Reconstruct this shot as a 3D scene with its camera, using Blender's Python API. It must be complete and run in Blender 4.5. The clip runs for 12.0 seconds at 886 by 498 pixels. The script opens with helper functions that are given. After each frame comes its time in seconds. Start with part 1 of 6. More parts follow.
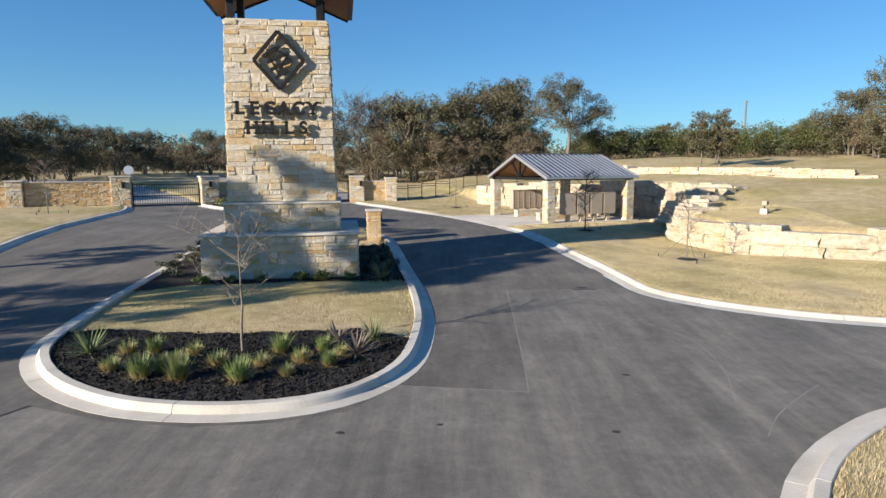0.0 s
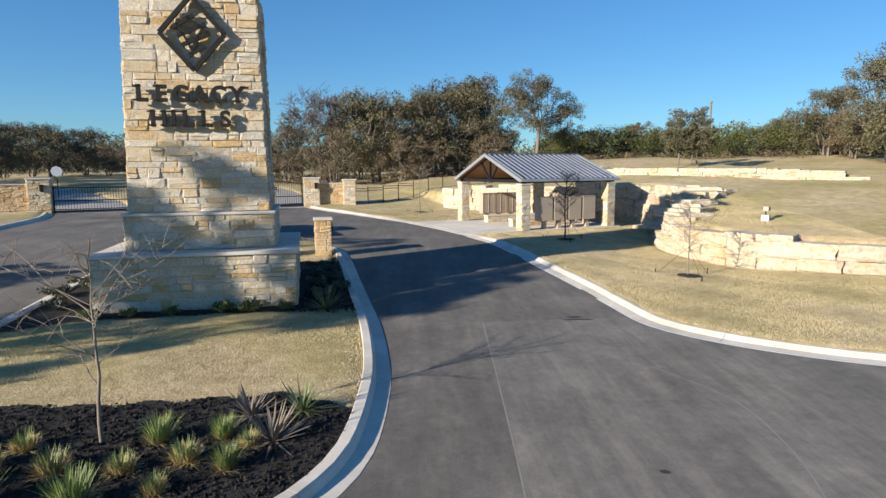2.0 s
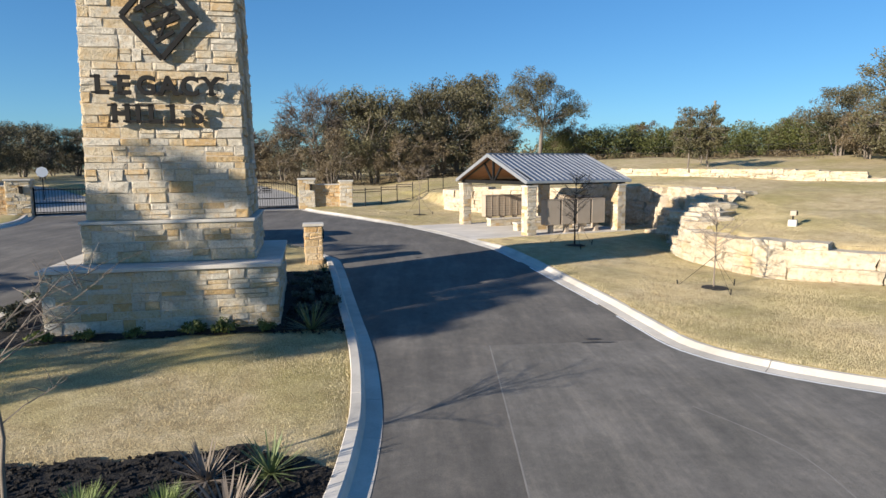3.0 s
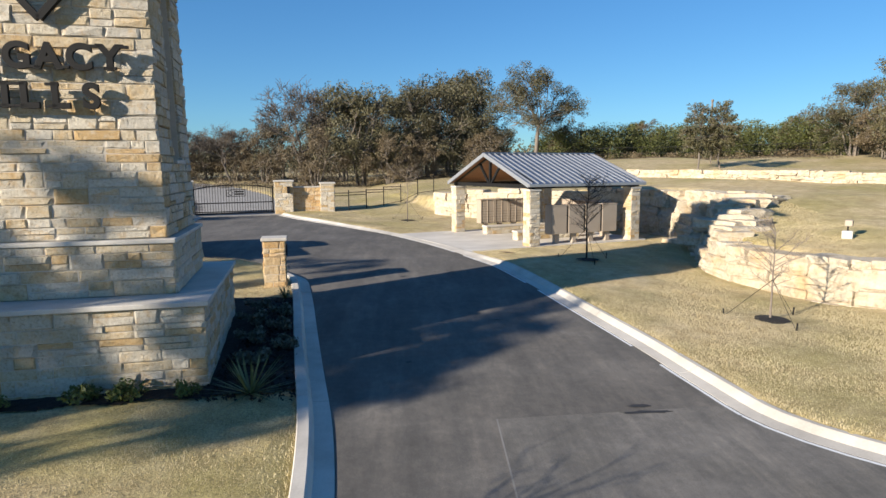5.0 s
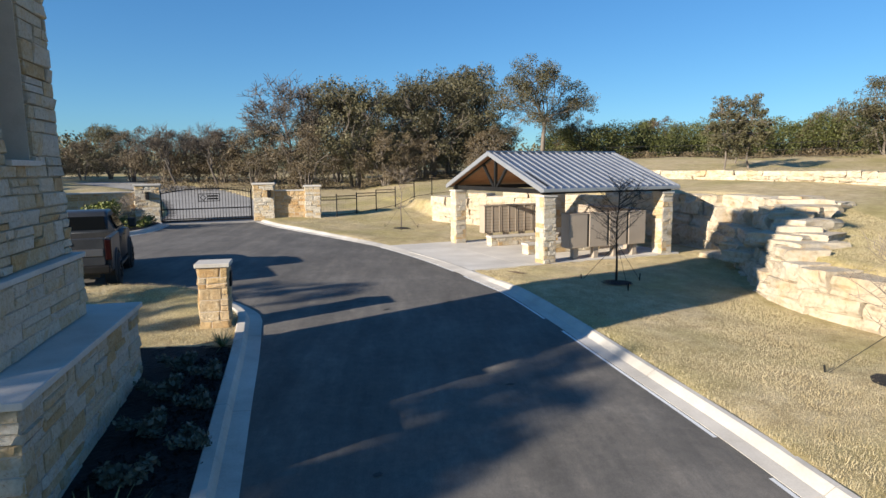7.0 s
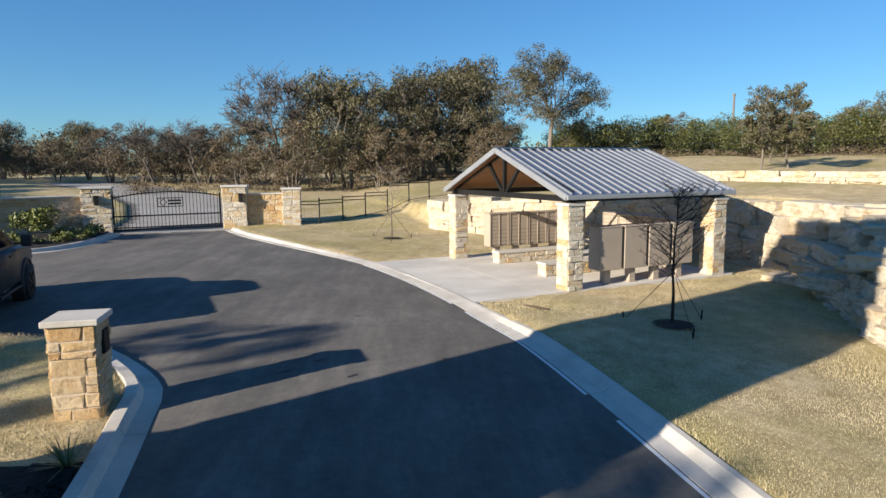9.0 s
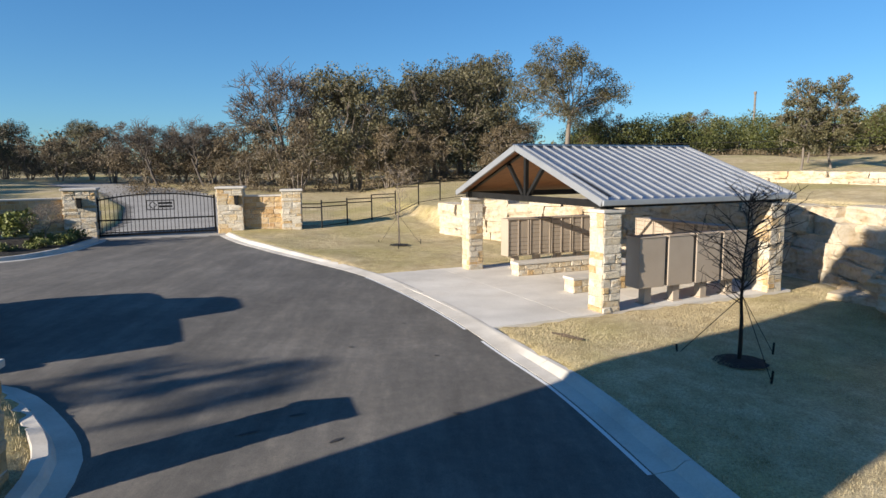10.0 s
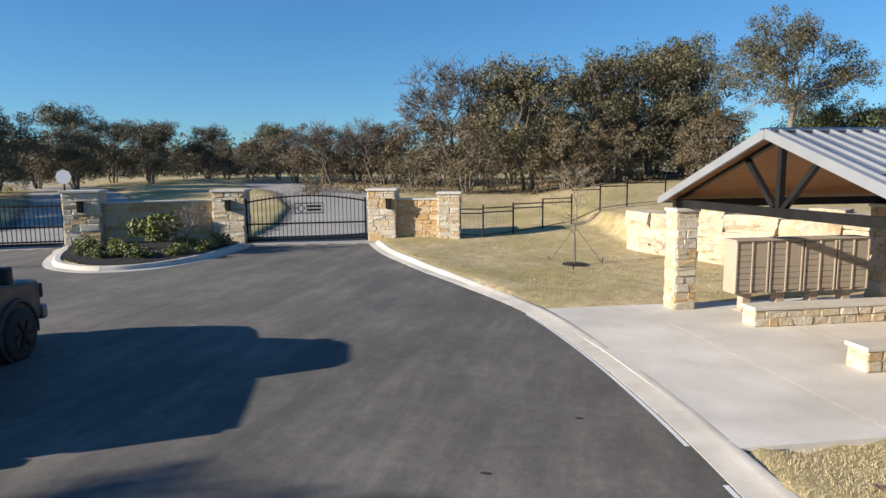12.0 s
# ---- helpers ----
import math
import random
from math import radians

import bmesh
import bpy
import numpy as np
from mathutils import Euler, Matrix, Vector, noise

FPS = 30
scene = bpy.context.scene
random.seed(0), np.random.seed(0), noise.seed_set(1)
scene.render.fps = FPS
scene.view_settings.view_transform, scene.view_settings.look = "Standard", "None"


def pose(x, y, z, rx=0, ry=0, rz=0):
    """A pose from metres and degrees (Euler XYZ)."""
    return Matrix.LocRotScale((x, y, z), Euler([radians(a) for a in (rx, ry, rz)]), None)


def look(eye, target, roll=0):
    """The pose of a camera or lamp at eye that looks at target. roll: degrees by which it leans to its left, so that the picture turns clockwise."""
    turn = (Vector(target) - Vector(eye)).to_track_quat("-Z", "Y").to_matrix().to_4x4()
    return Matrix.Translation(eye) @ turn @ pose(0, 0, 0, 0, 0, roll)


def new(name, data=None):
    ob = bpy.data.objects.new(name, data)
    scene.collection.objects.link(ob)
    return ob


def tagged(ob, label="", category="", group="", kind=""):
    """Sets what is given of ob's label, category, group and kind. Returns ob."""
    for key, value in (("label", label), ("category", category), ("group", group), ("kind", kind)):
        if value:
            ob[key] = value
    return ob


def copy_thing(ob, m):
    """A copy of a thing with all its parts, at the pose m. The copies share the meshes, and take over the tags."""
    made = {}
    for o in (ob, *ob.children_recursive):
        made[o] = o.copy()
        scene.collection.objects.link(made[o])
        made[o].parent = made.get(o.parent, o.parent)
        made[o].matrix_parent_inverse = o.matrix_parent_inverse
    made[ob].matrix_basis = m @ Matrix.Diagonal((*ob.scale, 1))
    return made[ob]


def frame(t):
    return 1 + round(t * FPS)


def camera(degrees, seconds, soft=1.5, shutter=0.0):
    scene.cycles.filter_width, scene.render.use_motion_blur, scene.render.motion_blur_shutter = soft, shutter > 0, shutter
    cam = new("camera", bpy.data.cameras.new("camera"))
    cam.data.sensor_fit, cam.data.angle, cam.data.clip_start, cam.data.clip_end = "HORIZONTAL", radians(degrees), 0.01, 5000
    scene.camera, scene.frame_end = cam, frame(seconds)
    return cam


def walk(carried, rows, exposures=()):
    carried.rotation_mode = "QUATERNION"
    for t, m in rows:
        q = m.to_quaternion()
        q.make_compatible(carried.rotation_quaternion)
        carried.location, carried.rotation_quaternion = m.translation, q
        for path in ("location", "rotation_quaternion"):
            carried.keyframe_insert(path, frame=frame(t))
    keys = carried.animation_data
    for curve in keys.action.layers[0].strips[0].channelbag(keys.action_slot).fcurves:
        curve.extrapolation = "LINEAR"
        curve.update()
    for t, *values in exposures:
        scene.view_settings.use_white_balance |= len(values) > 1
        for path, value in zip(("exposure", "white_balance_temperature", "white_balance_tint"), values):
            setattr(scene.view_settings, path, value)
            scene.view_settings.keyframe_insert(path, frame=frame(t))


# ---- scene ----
cam = camera(71.5, 12.0)
PATH = [
    (0, (0.516, 0.986, 2.963), (0.504, 2.969, 2.703), -0.4),
    (0.5, (0.536, 1.892, 2.962), (0.601, 3.874, 2.703), -0.4),
    (1, (0.563, 2.795, 2.98), (0.636, 4.777, 2.72), -0.4),
    (1.5, (0.589, 3.727, 2.97), (0.687, 5.708, 2.711), -0.4),
    (2, (0.64, 4.616, 2.992), (0.74, 6.596, 2.733), -0.4),
    (2.5, (0.691, 5.501, 3.004), (0.791, 7.482, 2.744), -0.4),
    (3, (0.702, 6.395, 3.031), (0.802, 8.376, 2.772), -0.4),
    (5, (0.932, 9.987, 3.067), (1.06, 11.966, 2.809), -0.4),
    (5.5, (1.032, 10.936, 3.092), (1.157, 12.915, 2.834), -0.5),
    (6, (1.136, 11.929, 3.108), (1.261, 13.908, 2.85), -0.4),
    (6.5, (1.24, 12.969, 3.105), (1.365, 14.949, 2.848), -0.5),
    (7, (1.357, 14.016, 3.11), (1.48, 15.995, 2.853), -0.5),
    (7.5, (1.431, 15.095, 3.135), (1.557, 17.074, 2.876), -0.6),
    (9.5, (1.857, 19.658, 3.148), (1.97, 21.638, 2.889), -0.4),
    (10, (1.903, 20.838, 3.142), (1.986, 22.819, 2.884), -0.5),
    (10.5, (1.957, 22.042, 3.139), (1.981, 24.025, 2.881), -0.5),
    (11, (1.959, 23.263, 3.144), (1.864, 25.244, 2.887), -0.5),
    (11.5, (1.932, 24.424, 3.134), (1.714, 26.395, 2.878), -0.5),
    (12, (1.741, 25.582, 3.121), (1.267, 27.509, 2.868), -0.6),
]
walk(cam, [(t, look(e, g, r)) for t, e, g, r in PATH])

# ---- light: a low winter sun behind the camera's left shoulder, clear sky ----
SUN_TO = Vector((-0.824, -0.566, 0.0)).normalized()
SUN_EL = radians(18.7)
sun_dir = Vector((SUN_TO.x * math.cos(SUN_EL), SUN_TO.y * math.cos(SUN_EL), math.sin(SUN_EL)))
sun = new("sun", bpy.data.lights.new("sun", "SUN"))
sun.data.energy, sun.data.angle, sun.data.color = 5.0, radians(0.53), (1.0, 0.895, 0.755)
sun.matrix_world = look(sun_dir * 60, (0, 0, 0))
world = bpy.data.worlds.new("sky")
scene.world = world
world.use_nodes = True
wn = world.node_tree
sky = wn.nodes.new("ShaderNodeTexSky")
sky.sky_type, sky.sun_disc = "NISHITA", False
sky.sun_elevation, sky.sun_rotation = SUN_EL, math.atan2(SUN_TO.x, SUN_TO.y)
sky.air_density, sky.dust_density, sky.ozone_density, sky.altitude = 1.0, 0.0, 1.5, 300
tone = wn.nodes.new("ShaderNodeHueSaturation")
tone.inputs["Hue"].default_value, tone.inputs["Saturation"].default_value = 0.500, 1.25
wn.links.new(sky.outputs[0], tone.inputs["Color"])
tint = wn.nodes.new("ShaderNodeVectorMath")
tint.operation = "MULTIPLY"
tint.inputs[1].default_value = (0.765, 0.975, 1.25)
wn.links.new(tone.outputs[0], tint.inputs[0])
# a clear winter sky, evener from side to side than single scattering makes it
even = wn.nodes.new("ShaderNodeGamma")
even.inputs["Gamma"].default_value = 0.74
wn.links.new(tint.outputs[0], even.inputs["Color"])
tint2 = wn.nodes.new("ShaderNodeVectorMath")
tint2.operation = "MULTIPLY"
tint2.inputs[1].default_value = (0.535, 0.80, 0.98)
wn.links.new(even.outputs[0], tint2.inputs[0])
wn.links.new(tint2.outputs[0], wn.nodes["Background"].inputs[0])
wn.nodes["Background"].inputs[1].default_value = 0.094
scene.view_settings.exposure = 0.99


# ---- materials ----
def ramp(nt, fac, stops):
    n = nt.nodes.new("ShaderNodeValToRGB")
    el = n.color_ramp.elements
    while len(el) < len(stops):
        el.new(0.5)
    for e, (p, c) in zip(el, stops):
        e.position, e.color = p, (*c, 1)
    nt.links.new(fac, n.inputs[0])
    return n.outputs[0]


def noise_tex(nt, vec, scale, detail=4.0, rough=0.55, stretch=None):
    if stretch:
        m = nt.nodes.new("ShaderNodeMapping")
        m.inputs["Scale"].default_value = stretch
        nt.links.new(vec, m.inputs[0])
        vec = m.outputs[0]
    n = nt.nodes.new("ShaderNodeTexNoise")
    n.inputs["Scale"].default_value, n.inputs["Detail"].default_value, n.inputs["Roughness"].default_value = scale, detail, rough
    nt.links.new(vec, n.inputs["Vector"])
    return n.outputs["Fac"]


def mixc(nt, fac, a, b, mode="MIX"):
    n = nt.nodes.new("ShaderNodeMix")
    n.data_type, n.blend_type = "RGBA", mode
    for s, v in ((n.inputs[0], fac), (n.inputs[6], a), (n.inputs[7], b)):
        if isinstance(v, (int, float)):
            s.default_value = v
        elif isinstance(v, tuple):
            s.default_value = (*v, 1)
        else:
            nt.links.new(v, s)
    return n.outputs[2]


def mat(name, rough=0.8, metal=0.0, color=None):
    m = bpy.data.materials.new(name)
    m.use_nodes = True
    nt = m.node_tree
    b = nt.nodes["Principled BSDF"]
    b.inputs["Roughness"].default_value, b.inputs["Metallic"].default_value = rough, metal
    if color:
        b.inputs["Base Color"].default_value = (*color, 1)
    return m, nt, b


def coords(nt, kind="Object"):
    if kind == "World":
        return nt.nodes.new("ShaderNodeNewGeometry").outputs["Position"]
    return nt.nodes.new("ShaderNodeTexCoord").outputs[kind]


def rnd(nt, island=False):
    if island:
        return nt.nodes.new("ShaderNodeNewGeometry").outputs["Random Per Island"]
    return nt.nodes.new("ShaderNodeObjectInfo").outputs["Random"]


def bump(nt, b, height, strength, dist):
    n = nt.nodes.new("ShaderNodeBump")
    n.inputs["Strength"].default_value, n.inputs["Distance"].default_value = strength, dist
    nt.links.new(height, n.inputs["Height"])
    nt.links.new(n.outputs[0], b.inputs["Normal"])


def varied(name, stops, scale=3.0, rough=0.8, metal=0.0, grain=40.0, bump_s=0.3, bump_d=0.01, by_object=0.0, island=False, kind="World", stains=0.0, stretch=None):
    """A surface whose colour runs over the ramp with a coarse and a fine noise, and from piece to piece."""
    m, nt, b = mat(name, rough, metal)
    v = coords(nt, kind)
    f = noise_tex(nt, v, scale, 5, 0.6, stretch)
    g = noise_tex(nt, v, grain, 3, 0.6, stretch)
    mx = nt.nodes.new("ShaderNodeMath")
    mx.operation = "MULTIPLY_ADD"
    nt.links.new(g, mx.inputs[0])
    mx.inputs[1].default_value = 0.5
    nt.links.new(f, mx.inputs[2])
    sub = nt.nodes.new("ShaderNodeMath")
    sub.operation = "SUBTRACT"
    nt.links.new(mx.outputs[0], sub.inputs[0])
    sub.inputs[1].default_value = 0.25
    fac = sub.outputs[0]
    if by_object:
        r = rnd(nt, island)
        a = nt.nodes.new("ShaderNodeMix")
        a.inputs[0].default_value = by_object
        nt.links.new(fac, a.inputs[2])
        nt.links.new(r, a.inputs[3])
        fac = a.outputs[0]
    col = ramp(nt, fac, stops)
    if stains:
        s = noise_tex(nt, v, scale * 0.35, 3, 0.7)
        sr = ramp(nt, s, [(0.35, (1 - stains,) * 3), (0.6, (1, 1, 1))])
        col = mixc(nt, 1.0, col, sr, "MULTIPLY")
    nt.links.new(col, b.inputs["Base Color"])
    if bump_s:
        bump(nt, b, mx.outputs[0], bump_s, bump_d)
    return m


def stone_mat(name, stops, weight=0.8, scale=5.0):
    m, nt, b = mat(name, 0.88)
    v = coords(nt, "World")
    r = rnd(nt)
    f = noise_tex(nt, v, scale, 5, 0.65)
    a = nt.nodes.new("ShaderNodeMix")
    a.inputs[0].default_value = weight
    nt.links.new(f, a.inputs[2])
    nt.links.new(r, a.inputs[3])
    col = ramp(nt, a.outputs[0], stops)
    st = noise_tex(nt, v, scale * 3.5, 6, 0.7)
    col = mixc(nt, 1.0, col, ramp(nt, st, [(0.28, (0.48, 0.42, 0.34)), (0.44, (0.90, 0.87, 0.82)), (0.56, (1.0, 0.99, 0.97)), (0.75, (1.14, 1.13, 1.10))]), "MULTIPLY")
    rust = noise_tex(nt, v, scale * 0.8, 4, 0.6)
    rr = ramp(nt, rust, [(0.52, (0, 0, 0)), (0.70, (0.6, 0.6, 0.6))])
    col = mixc(nt, rr, col, (0.50, 0.33, 0.15))
    nt.links.new(col, b.inputs["Base Color"])
    bump(nt, b, noise_tex(nt, v, 11, 9, 0.75), 0.95, 0.045)
    return m


ASH = [(0.04, (0.34, 0.21, 0.09)), (0.13, (0.47, 0.33, 0.17)), (0.22, (0.52, 0.44, 0.31)), (0.36, (0.545, 0.495, 0.40)), (0.50, (0.59, 0.55, 0.47)), (0.62, (0.47, 0.44, 0.38)), (0.74, (0.53, 0.445, 0.31)), (0.84, (0.46, 0.31, 0.14)), (0.92, (0.55, 0.50, 0.41)), (1.0, (0.42, 0.25, 0.10))]
M_ASHLAR = stone_mat("limestone_ashlar", ASH, weight=0.70, scale=6.5)
M_BOULDER = stone_mat("quarry_limestone", [(0.0, (0.40, 0.325, 0.225)), (0.4, (0.50, 0.43, 0.325)), (0.8, (0.55, 0.49, 0.39)), (1.0, (0.44, 0.33, 0.195))], scale=1.6, weight=0.5)
M_TANASH = stone_mat("tan_rubble_ashlar", [(0.05, (0.36, 0.24, 0.12)), (0.25, (0.54, 0.38, 0.19)), (0.42, (0.58, 0.48, 0.34)), (0.58, (0.48, 0.30, 0.13)), (0.75, (0.56, 0.46, 0.31)), (0.9, (0.41, 0.23, 0.09)), (1.0, (0.33, 0.18, 0.08))], weight=0.7)
M_CAP = varied("cut_limestone_cap", [(0.2, (0.40, 0.37, 0.32)), (0.5, (0.50, 0.47, 0.42)), (0.8, (0.56, 0.53, 0.48))], 2.0, 0.8, grain=30, bump_s=0.25)
M_MORTAR = varied("mortar", [(0.2, (0.42, 0.37, 0.30)), (0.8, (0.56, 0.50, 0.42))], 4, 0.95, grain=60)
M_CONC = varied("concrete", [(0.15, (0.50, 0.46, 0.40)), (0.5, (0.62, 0.585, 0.525)), (0.85, (0.70, 0.665, 0.605))], 0.9, 0.85, grain=25, bump_s=0.15, stains=0.22)
M_KERB = varied("kerb_concrete", [(0.15, (0.43, 0.395, 0.34)), (0.5, (0.56, 0.52, 0.455)), (0.85, (0.64, 0.60, 0.54))], 1.6, 0.85, grain=30, bump_s=0.2, stains=0.22, by_object=0.03)
M_MULCH = varied("black_mulch", [(0.2, (0.006, 0.005, 0.0045)), (0.6, (0.014, 0.0115, 0.010)), (0.9, (0.034, 0.028, 0.024))], 9, 0.95, grain=45, bump_s=0.9, bump_d=0.05)
M_STEEL = varied("dark_bronze_steel", [(0.2, (0.012, 0.012, 0.012)), (0.8, (0.028, 0.027, 0.026))], 3, 0.45, 0.3, grain=50, bump_s=0.05)
M_IRON = varied("black_iron", [(0.2, (0.007, 0.007, 0.007)), (0.8, (0.017, 0.016, 0.015))], 3, 0.65, 0.0, grain=50, bump_s=0.05)
for m_ in (M_STEEL, M_IRON):
    m_.node_tree.nodes["Principled BSDF"].inputs["Specular IOR Level"].default_value = 0.22
M_WOOD = varied("stained_cedar", [(0.2, (0.16, 0.065, 0.022)), (0.5, (0.25, 0.105, 0.035)), (0.85, (0.34, 0.16, 0.06))], 2.5, 0.6, grain=18, bump_s=0.15, stretch=(1, 6, 1))
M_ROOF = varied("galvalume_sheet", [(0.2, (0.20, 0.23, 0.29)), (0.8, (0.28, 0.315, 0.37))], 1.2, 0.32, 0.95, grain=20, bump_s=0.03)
# same metal as the roof sheet, sun glint on the seams painted in as paler colour
M_SEAM = varied("sun_glint_seam_metal", [(0.2, (0.40, 0.41, 0.43)), (0.8, (0.50, 0.51, 0.52))], 1.2, 0.42, 0.7, grain=20, bump_s=0.03)
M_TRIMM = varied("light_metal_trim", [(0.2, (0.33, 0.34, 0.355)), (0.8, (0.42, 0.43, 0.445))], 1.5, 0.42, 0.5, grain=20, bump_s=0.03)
M_BOX = varied("taupe_powder_coat", [(0.2, (0.335, 0.275, 0.21)), (0.8, (0.40, 0.335, 0.265))], 2.0, 0.55, 0.0, grain=90, bump_s=0.05)
M_BOXD = varied("taupe_shadow_gap", [(0.2, (0.10, 0.08, 0.06)), (0.8, (0.15, 0.12, 0.09))], 2.0, 0.7)
M_WHITE = varied("white_paint", [(0.2, (0.62, 0.62, 0.60)), (0.8, (0.74, 0.74, 0.72))], 3, 0.5)
M_BARK = varied("oak_bark", [(0.2, (0.10, 0.084, 0.068)), (0.6, (0.20, 0.17, 0.14)), (0.9, (0.30, 0.26, 0.22))], 2.5, 0.95, grain=14, bump_s=0.7, bump_d=0.05, kind="Object", stretch=(1, 1, 0.25))
M_DEADWOOD = varied("weathered_dead_wood", [(0.2, (0.055, 0.045, 0.038)), (0.8, (0.125, 0.108, 0.092))], 2.5, 0.95, kind="Object", bump_s=0.3)
M_TWIG = varied("grey_twigs", [(0.2, (0.12, 0.095, 0.075)), (0.8, (0.25, 0.21, 0.17))], 2.5, 0.95, kind="Object", bump_s=0.2)


def leaf_mat(name, stops):
    m, nt, b = mat(name, 0.6)
    r = rnd(nt, True)
    v = coords(nt, "Object")
    f = noise_tex(nt, v, 0.45, 3, 0.6)
    a = nt.nodes.new("ShaderNodeMix")
    a.inputs[0].default_value = 0.28
    nt.links.new(f, a.inputs[2])
    nt.links.new(r, a.inputs[3])
    col = ramp(nt, a.outputs[0], stops)
    h = nt.nodes.new("ShaderNodeHueSaturation")
    o = ramp(nt, rnd(nt), [(0, (0.72,) * 3), (1, (1.2,) * 3)])
    nt.links.new(o, h.inputs["Value"])
    nt.links.new(col, h.inputs["Color"])
    nt.links.new(h.outputs[0], b.inputs["Base Color"])
    return m


M_OAKLEAF = leaf_mat("live_oak_leaves", [(0.25, (0.048, 0.045, 0.020)), (0.5, (0.088, 0.080, 0.036)), (0.7, (0.130, 0.113, 0.055)), (0.9, (0.185, 0.148, 0.085))])
M_BROWNLEAF = leaf_mat("browned_oak_leaves", [(0.25, (0.070, 0.052, 0.028)), (0.5, (0.115, 0.086, 0.046)), (0.75, (0.16, 0.120, 0.068)), (0.9, (0.11, 0.100, 0.050))])
M_CEDAR = leaf_mat("juniper_leaves", [(0.25, (0.034, 0.042, 0.009)), (0.5, (0.070, 0.080, 0.016)), (0.8, (0.115, 0.120, 0.026))])
M_BLADE = leaf_mat("feather_grass_blades", [(0.25, (0.09, 0.13, 0.035)), (0.5, (0.16, 0.21, 0.06)), (0.8, (0.24, 0.28, 0.10))])
M_STRAW = leaf_mat("straw_grass_base", [(0.25, (0.28, 0.21, 0.09)), (0.5, (0.38, 0.29, 0.13)), (0.8, (0.48, 0.39, 0.19))])
M_YUCCA = leaf_mat("yucca_leaves", [(0.25, (0.08, 0.11, 0.035)), (0.5, (0.14, 0.18, 0.07)), (0.8, (0.24, 0.27, 0.12))])
M_SHRUB = leaf_mat("shrub_leaves", [(0.25, (0.07, 0.09, 0.02)), (0.5, (0.13, 0.15, 0.03)), (0.8, (0.20, 0.21, 0.05))])
M_DARKSHRUB = leaf_mat("grey_green_shrub_leaves", [(0.25, (0.05, 0.055, 0.04)), (0.5, (0.09, 0.10, 0.07)), (0.8, (0.14, 0.14, 0.10))])

# dormant lawn: straw with greener drifts, short pile
M_LAWN, nt, b = mat("dormant_lawn", 0.95)
v = coords(nt, "World")
big = noise_tex(nt, v, 0.22, 4, 0.6)
mid = noise_tex(nt, v, 2.2, 7, 0.72)
fine = noise_tex(nt, v, 28, 4, 0.75)
c1 = ramp(nt, mid, [(0.27, (0.29, 0.21, 0.095)), (0.5, (0.45, 0.355, 0.20)), (0.73, (0.61, 0.50, 0.32))])
c2 = ramp(nt, mid, [(0.25, (0.23, 0.185, 0.072)), (0.55, (0.36, 0.30, 0.118)), (0.8, (0.46, 0.375, 0.17))])
c = mixc(nt, ramp(nt, big, [(0.42, (0, 0, 0)), (0.62, (1, 1, 1))]), c1, c2)
c = mixc(nt, 1.0, c, ramp(nt, fine, [(0.27, (0.36, 0.35, 0.30)), (0.5, (0.98, 0.98, 0.96)), (0.70, (1.38, 1.36, 1.26))]), "MULTIPLY")
nt.links.new(c, b.inputs["Base Color"])
bump(nt, b, fine, 0.8, 0.025)

# asphalt: fine aggregate, drifts of dust, paving lanes along the drive
M_ASPH, nt, b = mat("asphalt", 0.9)
v = coords(nt, "World")
ag = noise_tex(nt, v, 90, 3, 0.7)
dust = noise_tex(nt, v, 0.5, 5, 0.6)
lane = noise_tex(nt, v, 0.9, 7, 0.72, (1.9, 0.32, 1))
c = ramp(nt, dust, [(0.3, (0.088, 0.081, 0.072)), (0.55, (0.116, 0.107, 0.095)), (0.75, (0.158, 0.146, 0.129))])
wear = noise_tex(nt, v, 5.0, 9, 0.78)
c = mixc(nt, 1.0, c, ramp(nt, wear, [(0.3, (0.80, 0.80, 0.80)), (0.5, (1, 1, 1)), (0.68, (1.24, 1.22, 1.19))]), "MULTIPLY")
c = mixc(nt, 1.0, c, ramp(nt, lane, [(0.32, (0.76, 0.76, 0.76)), (0.5, (1, 1, 1)), (0.66, (1.34, 1.31, 1.27))]), "MULTIPLY")
c = mixc(nt, 1.0, c, ramp(nt, ag, [(0.2, (0.55, 0.55, 0.55)), (0.5, (1, 1, 1)), (0.85, (1.55, 1.52, 1.45))]), "MULTIPLY")
nt.links.new(c, b.inputs["Base Color"])
bump(nt, b, ag, 0.35, 0.01)
M_ASPH2, nt, b = mat("asphalt_older_pour", 0.9)
v = coords(nt, "World")
ag = noise_tex(nt, v, 90, 3, 0.7)
dust = noise_tex(nt, v, 0.7, 5, 0.65)
c = ramp(nt, dust, [(0.3, (0.115, 0.107, 0.094)), (0.55, (0.153, 0.142, 0.126)), (0.78, (0.210, 0.195, 0.173))])
lane = noise_tex(nt, v, 0.9, 8, 0.75, (2.6, 0.25, 1))
c = mixc(nt, 1.0, c, ramp(nt, lane, [(0.32, (0.78, 0.78, 0.78)), (0.5, (1, 1, 1)), (0.66, (1.36, 1.33, 1.28))]), "MULTIPLY")
wear = noise_tex(nt, v, 5.0, 9, 0.78)
c = mixc(nt, 1.0, c, ramp(nt, wear, [(0.3, (0.80, 0.80, 0.80)), (0.5, (1, 1, 1)), (0.68, (1.24, 1.22, 1.19))]), "MULTIPLY")
c = mixc(nt, 1.0, c, ramp(nt, ag, [(0.2, (0.55, 0.55, 0.55)), (0.5, (1, 1, 1)), (0.85, (1.55, 1.52, 1.45))]), "MULTIPLY")
